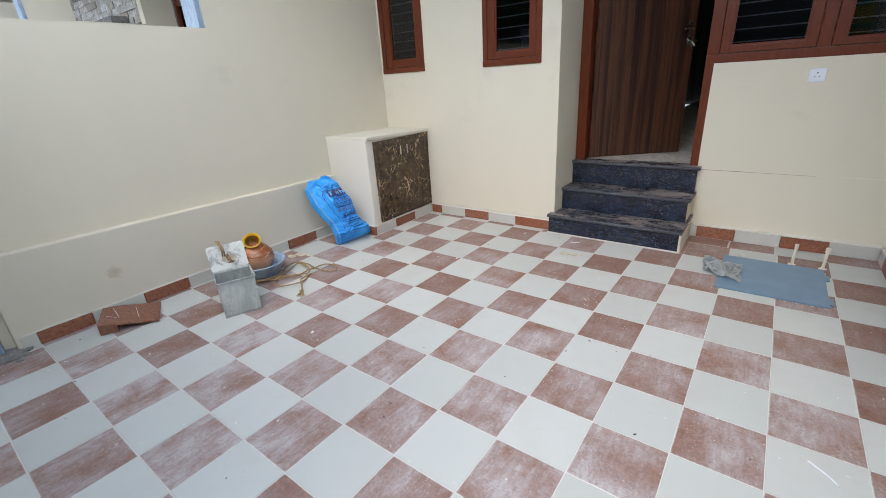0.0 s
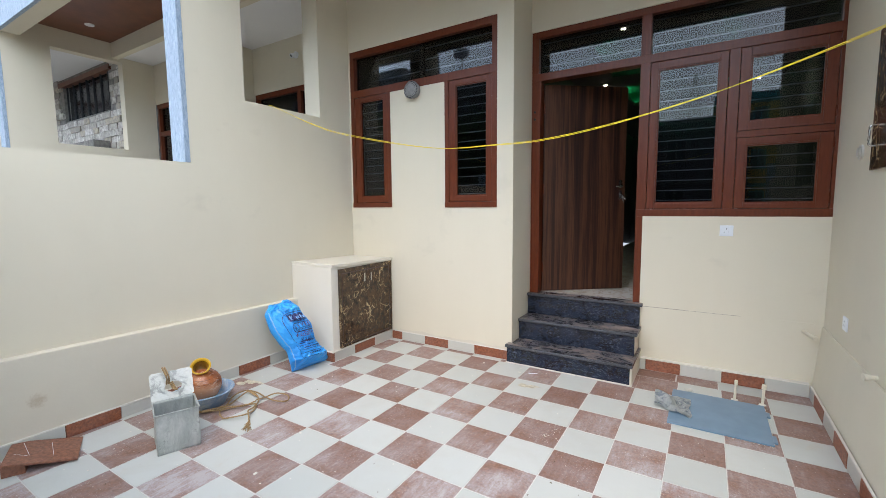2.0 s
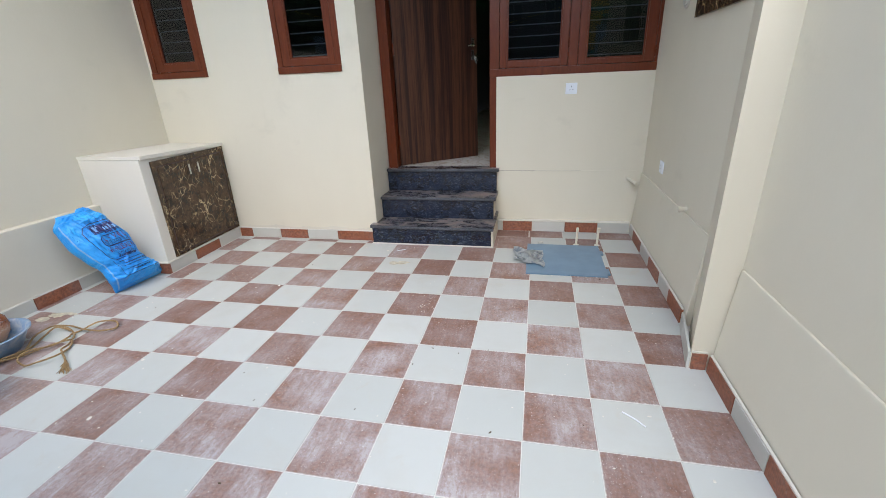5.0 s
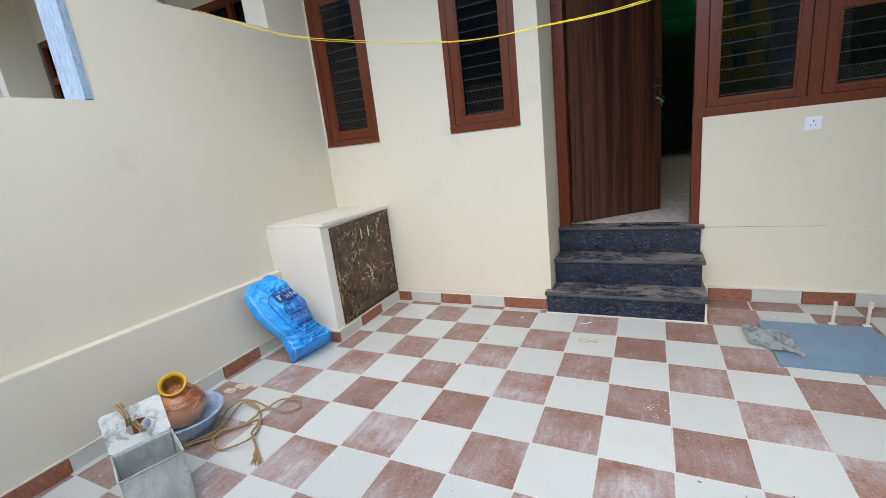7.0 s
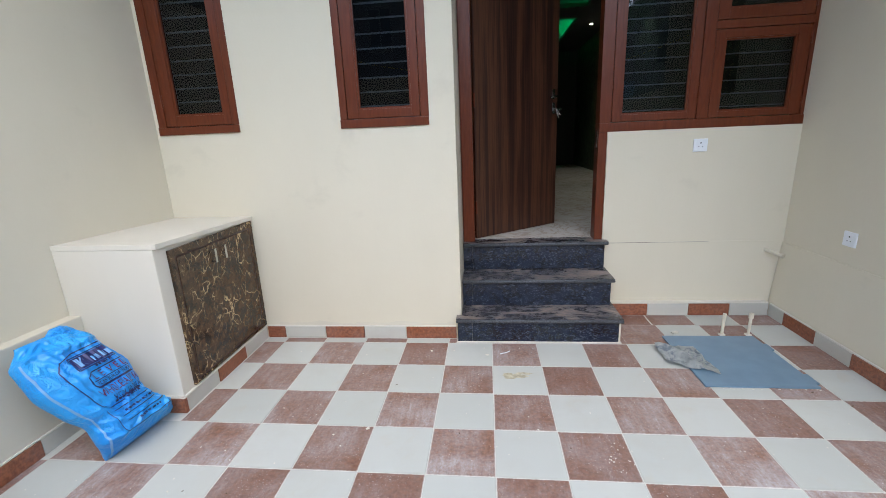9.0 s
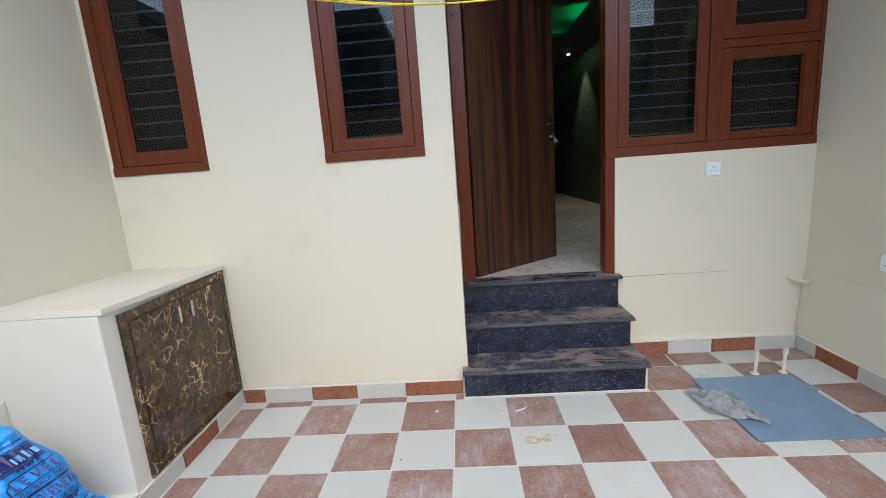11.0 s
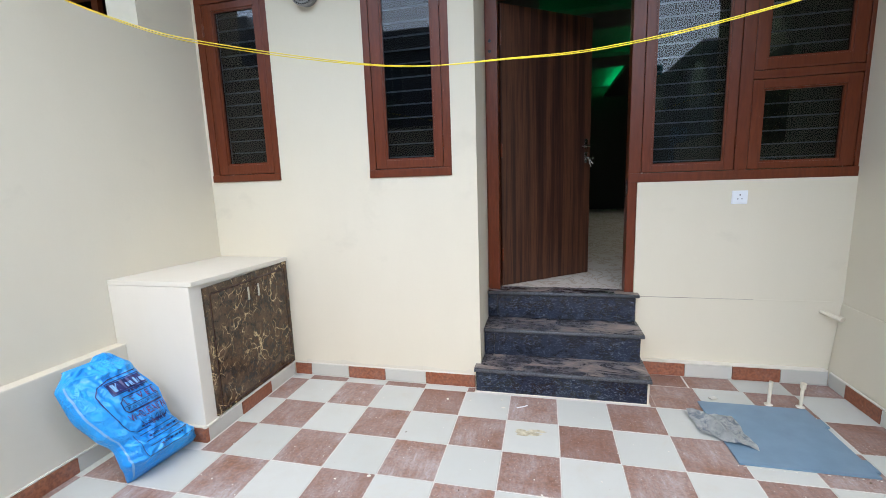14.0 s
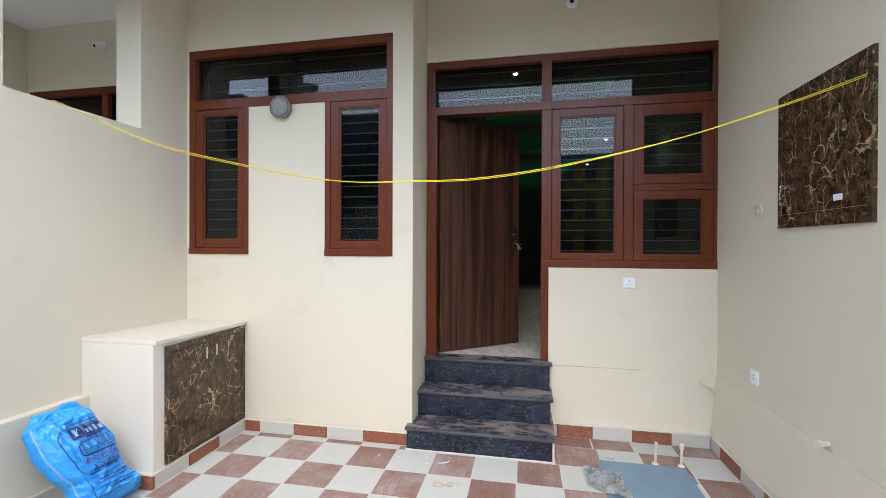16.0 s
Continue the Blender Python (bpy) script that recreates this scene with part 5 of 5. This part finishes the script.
def clay():
    n = Nodes("terracotta")
    co = n.co
    a = n.noise(7, co, 5.0, 0.6)
    col = n.ramp(a, [(0.3, (0.20, 0.055, 0.020)), (0.55, (0.36, 0.12, 0.045)), (0.75, (0.50, 0.24, 0.12))])
    col = n.mix(n.mask(n.noise(21, co, 4.0, 0.75), 0.68, 0.74), col, (0.55, 0.46, 0.36))
    sep = n.node("ShaderNodeSeparateXYZ", Vector=co)
    worn = n.mask(n.math("ADD", sep.outputs[2], n.math("MULTIPLY", n.math("SUBTRACT", n.noise(9, co, 5.0, 0.7), 0.5), 0.16)), 0.020, -0.015)
    col = n.mix(n.math("MULTIPLY", worn, 0.75), col, (0.50, 0.27, 0.15))
    pale = n.mask(n.noise(16, n.mapping(co, (1, 1, 2.2)), 6.0, 0.75, 0.8), 0.53, 0.64)
    col = n.mix(n.math("MULTIPLY", pale, 0.55), col, (0.60, 0.45, 0.34))
    scorch = n.mask(n.noise(13, n.mapping(co, (1.5, 1.5, 0.8), (0.3, 0.5, 0)), 5.0, 0.7, 0.5), 0.59, 0.64)
    col = n.mix(n.math("MULTIPLY", scorch, 0.7), col, (0.10, 0.035, 0.015))
    return n.done(col, 0.26, 0, a, 0.25, 0.004)


pot = tagged(new("clay_pot"), "round terracotta pot with yellow rim tilted in basin", "pot")
pot.matrix_world = pose(-1.884, -1.345, 0.144, -6, -8, 0)
bm = bmesh.new()
lathe(bm, [(0.0, -0.118), (0.05, -0.114), (0.09, -0.09), (0.120, -0.04), (0.128, 0.0), (0.119, 0.046), (0.092, 0.083), (0.066, 0.103), (0.050, 0.114), (0.0, 0.116)], 40)
part("body", bm, clay(), pot, smooth=True)
MOUTH = Matrix.Translation((0.052, -0.044, 0.148)) @ Matrix.Scale(0.92, 4) @ Vector((0.66, -0.42, 0.62)).to_track_quat("Z", "Y").to_matrix().to_4x4()
bm = bmesh.new()
lathe(bm, [(0.050, -0.105), (0.052, -0.060), (0.058, -0.030), (0.068, -0.012), (0.075, -0.004), (0.075, 0.004), (0.066, 0.005), (0.058, -0.010), (0.046, -0.035), (0.042, -0.075), (0.0, -0.080)], 40, MOUTH)
part("rim", bm, plain("yellow_enamel", (0.62, 0.36, 0.015), 0.35, 0, 0.08), pot, "yellow painted flared rim", smooth=True)
# yellow lining, coloured brown to hold the shade inside the mouth
bm = bmesh.new()
lathe(bm, [(0.056, -0.014), (0.0445, -0.036), (0.0405, -0.073), (0.0, -0.077)], 32, MOUTH)
part("mouth_lining", bm, plain("shaded_yellow_lining", (0.26, 0.13, 0.015), 0.35, 0, 0.3, 30), pot, "yellow inside of mouth, darkened in colour for shade", smooth=True)
for z in (0.02, 0.05):
    bm = bmesh.new()
    rr = 0.1275 if z < 0.03 else 0.1195
    tube(bm, [(rr * math.cos(q), rr * math.sin(q), z + 0.008 * math.sin(3 * q)) for q in [k * 2 * math.pi / 40 for k in range(41)]], 0.0011, 5)
    part("painted_line", bm, plain("faded_brown_line", (0.10, 0.035, 0.018), 0.6), pot, "thin dark painted line")

rope = thing("coir_rope", "loosely coiled brown coir rope on tiles", "rope")
rng_r = random.Random(8)
for keys in ([(-1.70, -1.57), (-1.715, -1.50), (-1.675, -1.43), (-1.653, -1.325), (-1.73, -1.20), (-1.76, -1.08), (-1.668, -1.044), (-1.507, -1.088), (-1.378, -1.084), (-1.341, -1.014), (-1.397, -0.968), (-1.485, -1.004), (-1.534, -1.076), (-1.547, -1.139)],
             [(-1.72, -1.52), (-1.658, -1.452), (-1.623, -1.378), (-1.583, -1.304), (-1.50, -1.24), (-1.47, -1.19), (-1.418, -1.254), (-1.383, -1.34), (-1.428, -1.407), (-1.502, -1.43), (-1.585, -1.403), (-1.596, -1.336), (-1.544, -1.247), (-1.533, -1.151)],
             [(-1.75, -1.07), (-1.65, -1.085), (-1.54, -1.121), (-1.455, -1.221), (-1.41, -1.294), (-1.345, -1.335), (-1.29, -1.372)],
             [(-1.71, -1.46), (-1.642, -1.384), (-1.655, -1.283), (-1.70, -1.18), (-1.70, -1.10), (-1.589, -1.102)]):
    pts = [(x, y, 0.011 + 0.022 * (0.5 + 0.5 * math.sin(k * 1.9))) for k, (x, y) in enumerate(keys)]
    bm = bmesh.new()
    base = curve_points(pts, 12)
    tube(bm, [p + Vector((rng_r.uniform(-1, 1), rng_r.uniform(-1, 1), 0)) * 0.0014 for p in base], 0.0052, 8)
    part("strand", bm, ROPE, rope, smooth=True)
bm = bmesh.new()
for k in range(26):
    a = Vector((-1.30, -1.365, 0.012))
    tube(bm, [a + Vector((rng_r.uniform(-0.01, 0.01), rng_r.uniform(-0.01, 0.01), 0)), a + Vector((0.04 + rng_r.uniform(-0.02, 0.02), -0.03 + rng_r.uniform(-0.02, 0.02), 0.004)), a + Vector((0.075 + rng_r.uniform(-0.03, 0.03), -0.06 + rng_r.uniform(-0.03, 0.03), -0.008))], 0.0016, 4)
part("frayed_end", bm, ROPE, rope, "frayed rope end")
# loose tiles beside the wall
SPARE = tile_brown("spare_brown_tile", 0.10, 0.0, (0.30, 0.125, 0.07), (0.235, 0.09, 0.048))
loose = tagged(finish("loose_tile", boxes((-0.150, 0.150, -0.165, 0.165, -0.006, 0.006)), SPARE, 0.002), "loose brown floor tile propped on another", "tile", "loose tiles")
loose.matrix_world = pose(-1.972, -2.25, 0.044, -12, 0, -23)
bm = bmesh.new()
for a, b in (((-0.12, -0.11, 0.006), (0.05, -0.06, 0.006)), ((-0.10, 0.02, 0.006), (0.08, 0.05, 0.006)), ((0.02, -0.13, 0.006), (0.05, -0.07, 0.006))):
    rod(bm, a, b, 0.0012, 5)
part("scratch", bm, SOCKET_WHITE, loose, "white cement scratches")
prop = tagged(finish("loose_tile", boxes((-0.045, 0.045, -0.05, 0.05, 0.0, 0.062)), SPARE, 0.003), "broken brown tile piece standing under loose tile", "tile", "loose tiles")
prop.matrix_world = pose(-1.935, -2.39, 0.001, 0, 0, -23)

# ---- blue board, cloth and pipes over the floor pit ----
board = thing("cover_board", "blue-grey board covering pit in tiled floor", "board")
BOARD = plain("blue_grey_laminate", (0.155, 0.25, 0.345), 0.35, 0, 0.08, 8, 0.04)
box_part("sheet", (1.160, 1.745, 0.100, 0.708, 0.002, 0.012), BOARD, board, bevel=0.0015)
for y0, y1 in ((0.14, 0.235), (0.52, 0.60)):
    box_part("edge_clip", (1.745, 1.766, y0, y1, 0.001, 0.012), BOARD, board, bevel=0.002)
bm = bmesh.new()
crng = random.Random(4)
for k in range(60):
    x, y = (1.743 + crng.uniform(0, 0.010), crng.uniform(0.10, 0.68)) if k < 40 else (crng.uniform(1.15, 1.74), 0.088 + crng.uniform(-0.004, 0.003))
    s = crng.uniform(0.002, 0.0055) if k < 40 else crng.uniform(0.002, 0.004)
    bmesh.ops.create_icosphere(bm, subdivisions=1, radius=s, matrix=Matrix.Translation((x, y, 0.003)) @ Matrix.Diagonal((1.4, 1, 0.5, 1)))
tagged(part("cement_crumbs", bm, WHITE, board, "pale cement crumbs along the edge"), kind="stuff")

for x, h in ((1.565, 0.150), (1.735, 0.152)):
    p = thing("floor_pipe", "short cream plastic pipe standing out of floor", "pipe", (x + 0.005, 0.753, 0.0), "floor pipes")
    bm = bmesh.new()
    rod(bm, (0, 0, 0), (0.004, 0, h), 0.0094, 16)
    part("pipe", bm, CREAM_PVC, p)
    bm = bmesh.new()
    rod(bm, (0.0038, 0, h - 0.03), (0.0042, 0, h + 0.004), 0.0112 if x < 1.6 else 0.0150, 16)
    part("cap", bm, CREAM_PVC, p)
    bm = bmesh.new()
    lathe(bm, [(0.0, 0.008), (0.013, 0.007), (0.020, 0.003), (0.025, 0.0005)], 14)
    crumple(bm, 0.006, 40)
    part("cement_collar", bm, WHITE, p, "white cement dab round pipe")


def cloth_mat():
    n = Nodes("grey_cement_rag")
    co = n.co
    f = n.noise(16, co, 5.0, 0.65)
    col = n.ramp(f, [(0.3, (0.33, 0.36, 0.36)), (0.42, (0.50, 0.53, 0.52)), (0.7, (0.64, 0.65, 0.62))])
    wet = n.mask(n.noise(13, n.mapping(co, (1, 1, 1), (0.4, 0.2, 0.9)), 6.0, 0.72, 0.7), 0.50, 0.60)
    col = n.mix(n.math("MULTIPLY", wet, 0.75), col, (0.20, 0.24, 0.29))
    return n.done(col, 0.95, 0, n.noise(120, co), 0.5, 0.003, 0.2)


bm = bmesh.new()
corners = [Vector((1.045, 0.54, 0)), Vector((1.290, 0.540, 0)), Vector((1.295, 0.210, 0)), Vector((1.065, 0.325, 0))]
NC = 44
rows = []
for a in range(NC + 1):
    row = []
    for b in range(NC + 1):
        u, v = a / NC, b / NC
        p = corners[0] * (1 - u) * (1 - v) + corners[1] * u * (1 - v) + corners[2] * u * v + corners[3] * (1 - u) * v
        h = 0.012 + 0.009 * math.sin((u - v * 0.6) * 9 + 1.2) + 0.024 * math.exp(-((u - 0.22 - 0.45 * v) / 0.15) ** 2) + 0.034 * math.exp(-((u ** 2 + v ** 2) / 0.05))
        h += noise.noise(Vector((u * 6, v * 6, 2))) * 0.010 + (0.25 - abs(noise.noise(Vector((u * 6 + v * 3, v * 3, 7))))) * 0.020 + 0.022 * math.exp(-((u ** 2 + v ** 2) / 0.02))
        edge = min(u, 1 - u, v, 1 - v)
        h *= 0.35 + 0.65 * min(1, edge * 5)
        p += Vector((noise.noise(Vector((u * 3, v * 3, 9))) * 0.018, noise.noise(Vector((u * 3, v * 3, 5))) * 0.018, 0))
        p.z = 0.0155 + max(0.0, h)
        row.append(bm.verts.new(p))
    rows.append(row)
for a in range(NC):
    for b in range(NC):
        bm.faces.new((rows[a][b], rows[a + 1][b], rows[a + 1][b + 1], rows[a][b + 1]))
bmesh.ops.solidify(bm, geom=bm.faces[:], thickness=0.0035)
tagged(finish("rag", bm, cloth_mat(), 0, True), "crumpled grey cement-stained rag on board", "cloth")

# ---- crumbs, flakes, glue stain ----
GLUE = plain("dried_glue", (0.66, 0.60, 0.43), 0.3, 0, 0.25, 30)
bm = bmesh.new()
for cx, cy, rx, ry in ((0.13, 0.185, 0.075, 0.022), (0.18, 0.215, 0.05, 0.014), (0.09, 0.205, 0.03, 0.016), (0.10, 0.165, 0.035, 0.012)):
    c = bm.verts.new((cx, cy, 0.0022))
    ring = [bm.verts.new((cx + rx * (1 + 0.35 * noise.noise(Vector((k, cx * 9, 0)))) * math.cos(k * 0.3142), cy + ry * (1 + 0.5 * noise.noise(Vector((k, cy * 7, 3)))) * math.sin(k * 0.3142), 0.0012)) for k in range(20)]
    for k in range(20):
        bm.faces.new((c, ring[k], ring[(k + 1) % 20]))
tagged(finish("glue_stain", bm, GLUE, 0, True), "dried yellowish glue patch on white tile", "stain")
bm = bmesh.new()
for cx, cy, rx, ry in ((-1.93, -0.93, 0.06, 0.03), (-1.86, -0.90, 0.07, 0.016), (-1.97, -0.99, 0.05, 0.03)):
    c = bm.verts.new((cx, cy, 0.0022))
    ring = [bm.verts.new((cx + rx * (1 + 0.4 * noise.noise(Vector((k, cx * 9, 0)))) * math.cos(k * 0.3142), cy + ry * (1 + 0.5 * noise.noise(Vector((k, cy * 7, 3)))) * math.sin(k * 0.3142), 0.0012)) for k in range(20)]
    for k in range(20):
        bm.faces.new((c, ring[k], ring[(k + 1) % 20]))
tagged(finish("glue_stain", bm, GLUE, 0, True), "ochre spill on floor tiles by wall", "stain")

frng = random.Random(21)
bm = bmesh.new()
spots = [(-0.406, 0.48, 0.012), (-0.034, 0.433, 0.010), (-0.053, 0.525, 0.008), (-0.629, -0.322, 0.013), (-0.789, -0.371, 0.006), (-0.749, -1.696, 0.012), (-0.881, -1.275, 0.012),
         (-0.419, -2.366, 0.008), (1.719, -1.279, 0.008), (1.87, -1.574, 0.008), (1.928, -1.647, 0.011), (0.723, -2.282, 0.006), (-0.127, -2.762, 0.007), (-0.494, -2.9, 0.008)]
spots += [(0.52 + frng.gauss(0, 0.035), -0.48 + frng.gauss(0, 0.05), frng.uniform(0.0015, 0.005)) for k in range(18)]
spots += [(frng.uniform(-2.05, 2.0), frng.uniform(-3.1, 0.55), frng.choice((0.0018, 0.0022, 0.003, 0.0045))) for k in range(380)]
spots += [(frng.uniform(-2.1, -1.5), frng.uniform(-2.8, -0.7), frng.choice((0.003, 0.004, 0.007))) for k in range(30)]
for x, y, s in spots:
    if x < -1.64 and y > -0.30:
        continue
    m = Matrix.Translation((x, y, 0.0012 + s * 0.22)) @ Euler((0, 0, frng.uniform(0, 6.28))).to_matrix().to_4x4() @ Matrix.Diagonal((frng.uniform(0.8, 1.5), frng.uniform(0.6, 1.0), 0.3, 1))
    bmesh.ops.create_icosphere(bm, subdivisions=1, radius=s, matrix=m)
crumple(bm, 0.0025, 260)
tagged(finish("cement_flakes", bm, WHITE), "small white cement flakes scattered over tiles", "debris", kind="stuff")
bm = bmesh.new()
for k in range(46):
    x, y, s = frng.uniform(-2.0, 2.0), frng.uniform(-3.1, 0.55), frng.uniform(0.003, 0.006)
    if x < -1.64 and y > -0.30:
        continue
    m = Matrix.Translation((x, y, 0.001 + s * 0.25)) @ Euler((0, 0, frng.uniform(0, 6.28))).to_matrix().to_4x4() @ Matrix.Diagonal((1.6, 0.7, 0.35, 1))
    bmesh.ops.create_icosphere(bm, subdivisions=1, radius=s, matrix=m)
tagged(finish("dirt_crumbs", bm, plain("dark_dirt", (0.12, 0.085, 0.05), 0.9)), "dark crumbs of dirt scattered over tiles", "debris", kind="stuff")
for a, b in (((0.05, 0.445), (0.115, 0.485)), ((1.61, -1.27), (1.69, -1.345))):
    bm = bmesh.new()
    tube(bm, curve_points([(*a, 0.004), ((a[0] + b[0]) / 2 + 0.008, (a[1] + b[1]) / 2, 0.004), (*b, 0.004)], 5), 0.0032, 6)
    tagged(finish("plastic_strip", bm, SOCKET_WHITE, 0, True), "thin white plastic offcut on floor", "debris", "plastic offcuts")
sliver = tagged(finish("wood_sliver", boxes((-0.014, 0.014, -0.006, 0.006, 0.0, 0.004)), plain("raw_yellow_wood", (0.62, 0.42, 0.12), 0.7, 0, 0.2, 60), 0.0008), "small yellow wood sliver on brown tile", "debris")
sliver.matrix_world = pose(1.835, -1.968, 0.0014, 0, 0, -8)
chip = tagged(finish("tile_chip", boxes((-0.022, 0.022, -0.014, 0.014, 0.0, 0.008)), SKIRT_WHITE, 0.001), "small grey tile chip on floor", "tile chip")
chip.matrix_world = pose(1.27, 0.77, 0.0014, 0, 0, 25)
bm = bmesh.new()
for k in range(60):
    s = frng.uniform(0.008, 0.03)
    bmesh.ops.create_icosphere(bm, subdivisions=1, radius=s, matrix=Matrix.Translation((-2.14 + frng.gauss(0, 0.05), -2.84 + frng.gauss(0, 0.05), s * 0.2)) @ Matrix.Diagonal((1.3, 1.1, 0.5, 1)))
crumple(bm, 0.01, 40)
tagged(finish("cement_rubble", bm, CONCRETE), "rough cement rubble at the wall end", "rubble", kind="stuff")


# ---- floor ----
structure("floor", [(LEFT, RIGHT + 0.05, -3.32, DOORWALL, -0.10, -0.0014)], GROUT, "pale grout bed under checker tiles", "floor")
floor = bpy.data.objects["floor"]
TILE, GAP = 0.30, 0.0032


def tile_mesh(w, d, mat, name):
    bm = bmesh.new()
    h, e = 0.012, 0.0011
    lo = [bm.verts.new((x, y, -h)) for x, y in ((0, 0), (w, 0), (w, d), (0, d))]
    mid = [bm.verts.new((x, y, -e)) for x, y in ((0, 0), (w, 0), (w, d), (0, d))]
    top = [bm.verts.new((x, y, 0)) for x, y in ((e, e), (w - e, e), (w - e, d - e), (e, d - e))]
    for a, b in ((lo, mid), (mid, top)):
        for k in range(4):
            bm.faces.new((a[k], a[(k + 1) % 4], b[(k + 1) % 4], b[k]))
    bm.faces.new(top)
    me = bpy.data.meshes.new(name)
    bm.to_mesh(me)
    bm.free()
    me.materials.append(mat)
    return me


_tiles = {}
rng = random.Random(5)


def lay(x0, x1, y0, y1, brown):
    w, d = round(x1 - x0 - GAP, 4), round(y1 - y0 - GAP, 4)
    if w < 0.012 or d < 0.012:
        return
    key = (w, d, brown)
    if key not in _tiles:
        _tiles[key] = tile_mesh(w, d, BROWN_TILE if brown else WHITE_TILE, "tile")
    t = new("tile", _tiles[key])
    t.matrix_world = pose(x0 + GAP / 2, y0 + GAP / 2, rng.uniform(0.0, 0.0007), rng.uniform(-0.10, 0.10), rng.uniform(-0.10, 0.10), rng.uniform(-0.15, 0.15))
    t.parent = floor


def column(i):
    return i * TILE if i < 3 else 0.895 + (i - 3) * 0.2955


for i in range(-8, 8):
    for j in range(-11, 3):
        x0, x1 = max(column(i), -2.15), min(column(i + 1), 2.06)
        y0, y1 = j * TILE, (j + 1) * TILE
        if x1 <= x0:
            continue
        if j == 2 and x0 < 0.86:
            y1 = BAY - 0.02
            if x0 > -0.3:
                continue
            x1 = min(x1, -0.246)
        if j >= -1 and x1 <= -1.66:
            continue
        if j >= -1 and x0 < -1.652:
            x0 = -1.652
        lay(x0, x1, y0, y1, (i + j) % 2 == 1)
for x0, x1, brown in ((0.865, 1.17, True), (1.17, 1.47, True), (1.47, 1.77, False), (1.77, 2.058, True)):
    lay(x0, x1, 0.90, 1.078, brown)
lay(0.865, 0.90, 0.60, 0.90, True)


# ---- skirting tiles ----
def skirting(name, axis, fixed, rows, face, h=0.092, thick=0.013):
    """Tiles on a wall: rows of (from, to, brown) along the axis; face +1 or -1 is the way they stand proud."""
    base = tagged(new(name), "brown and white tile skirting along the wall", "skirting", kind="structure")
    for a, b, brown in rows:
        hh = h + rng.uniform(-0.002, 0.002)
        t = thick + rng.uniform(-0.001, 0.001) + (0.002 if brown else 0.0)
        lo, hi = sorted((fixed, fixed + face * t))
        bm = boxes((a + 0.002, b - 0.002, lo, hi, 0.001, hh) if axis == "x" else (lo, hi, a + 0.002, b - 0.002, 0.001, hh))
        part("tile", bm, SKIRT_BROWN if brown else SKIRT_WHITE, base, bevel=0.0015)
    a, b = min(r[0] for r in rows), max(r[1] for r in rows)
    lo, hi = sorted((fixed, fixed + face * (thick - 0.002)))
    bm = boxes((a, b, lo, hi, h + 0.001, h + 0.008) if axis == "x" else (lo, hi, a, b, h + 0.001, h + 0.008))
    part("cement_line", bm, WHITE, base, "white cement line above tiles")


bm = bmesh.new()
_n = 90
_lo = [bm.verts.new((-1.56 + 1.30 * k / _n, BAY - 0.0025, 0.09)) for k in range(_n + 1)]
_hi = [bm.verts.new((-1.56 + 1.30 * k / _n, BAY - 0.0012, 0.118 + 0.022 * noise.noise(Vector((k * 0.07, 2.0, 0))) + 0.010 * noise.noise(Vector((k * 0.45, 5.0, 0))))) for k in range(_n + 1)]
for k in range(_n):
    bm.faces.new((_lo[k], _lo[k + 1], _hi[k + 1], _hi[k]))
tagged(finish("trim_plaster", bm, PALE), "ragged smear of filler above the skirting", "plaster", kind="structure")
skirting("baseboard_bay", "x", BAY, [(-1.655, -1.52, True), (-1.52, -1.21, False), (-1.21, -0.92, True), (-0.92, -0.61, False), (-0.61, -0.249, True)], -1, 0.088)
skirting("baseboard_door", "x", DOORWALL - 0.006, [(0.865, 0.915, False), (0.915, 1.19, True), (1.19, 1.49, False), (1.49, 1.78, True), (1.78, 2.054, False)], -1, 0.094, 0.050)
skirting("baseboard_left", "y", -2.155, [(-2.78, -2.70, False), (-2.70, -2.41, True), (-2.41, -2.10, False), (-2.10, -1.79, True), (-1.79, -1.49, False), (-1.49, -1.19, True), (-1.19, -0.89, False), (-0.89, -0.575, True), (-0.575, -0.236, False)], 1, 0.085)
skirting("baseboard_cabinet_side", "x", CY0, [(-2.13, -1.82, False), (-1.82, -1.656, True)], -1, 0.086, 0.020)
skirting("baseboard_cabinet", "y", CX, [(-0.236, 0.07, False), (0.07, 0.37, True), (0.37, 0.668, False)], 1, 0.086)
skirting("baseboard_right", "y", 2.068, [(0.915, 1.077, False), (0.615, 0.915, True), (0.33, 0.615, False), (0.035, 0.33, True), (-0.21, 0.035, False), (-0.47, -0.21, True)], -1, 0.09)
base = tagged(new("baseboard_pillar"), "white tile skirting on splayed pier", "skirting", kind="structure")
_a, _b = Vector((1.980, -0.900, 0)), Vector((2.062, -0.500, 0))
_ob = part("tile", boxes((0, (_b - _a).length, 0, 0.013, 0.001, 0.09)), SKIRT_WHITE, base, bevel=0.0015)
_ob.matrix_world = Matrix.Translation(_a) @ Euler((0, 0, math.atan2(_b.y - _a.y, _b.x - _a.x))).to_matrix().to_4x4()
skirting("baseboard_pillar_front", "x", -0.895, [(1.984, 2.053, True)], -1, 0.09)
skirting("baseboard_near", "y", 2.068, [(-1.21, -0.92, True), (-1.505, -1.21, False), (-1.805, -1.505, True), (-2.10, -1.805, False), (-2.40, -2.10, True), (-2.78, -2.40, False)], -1, 0.09)
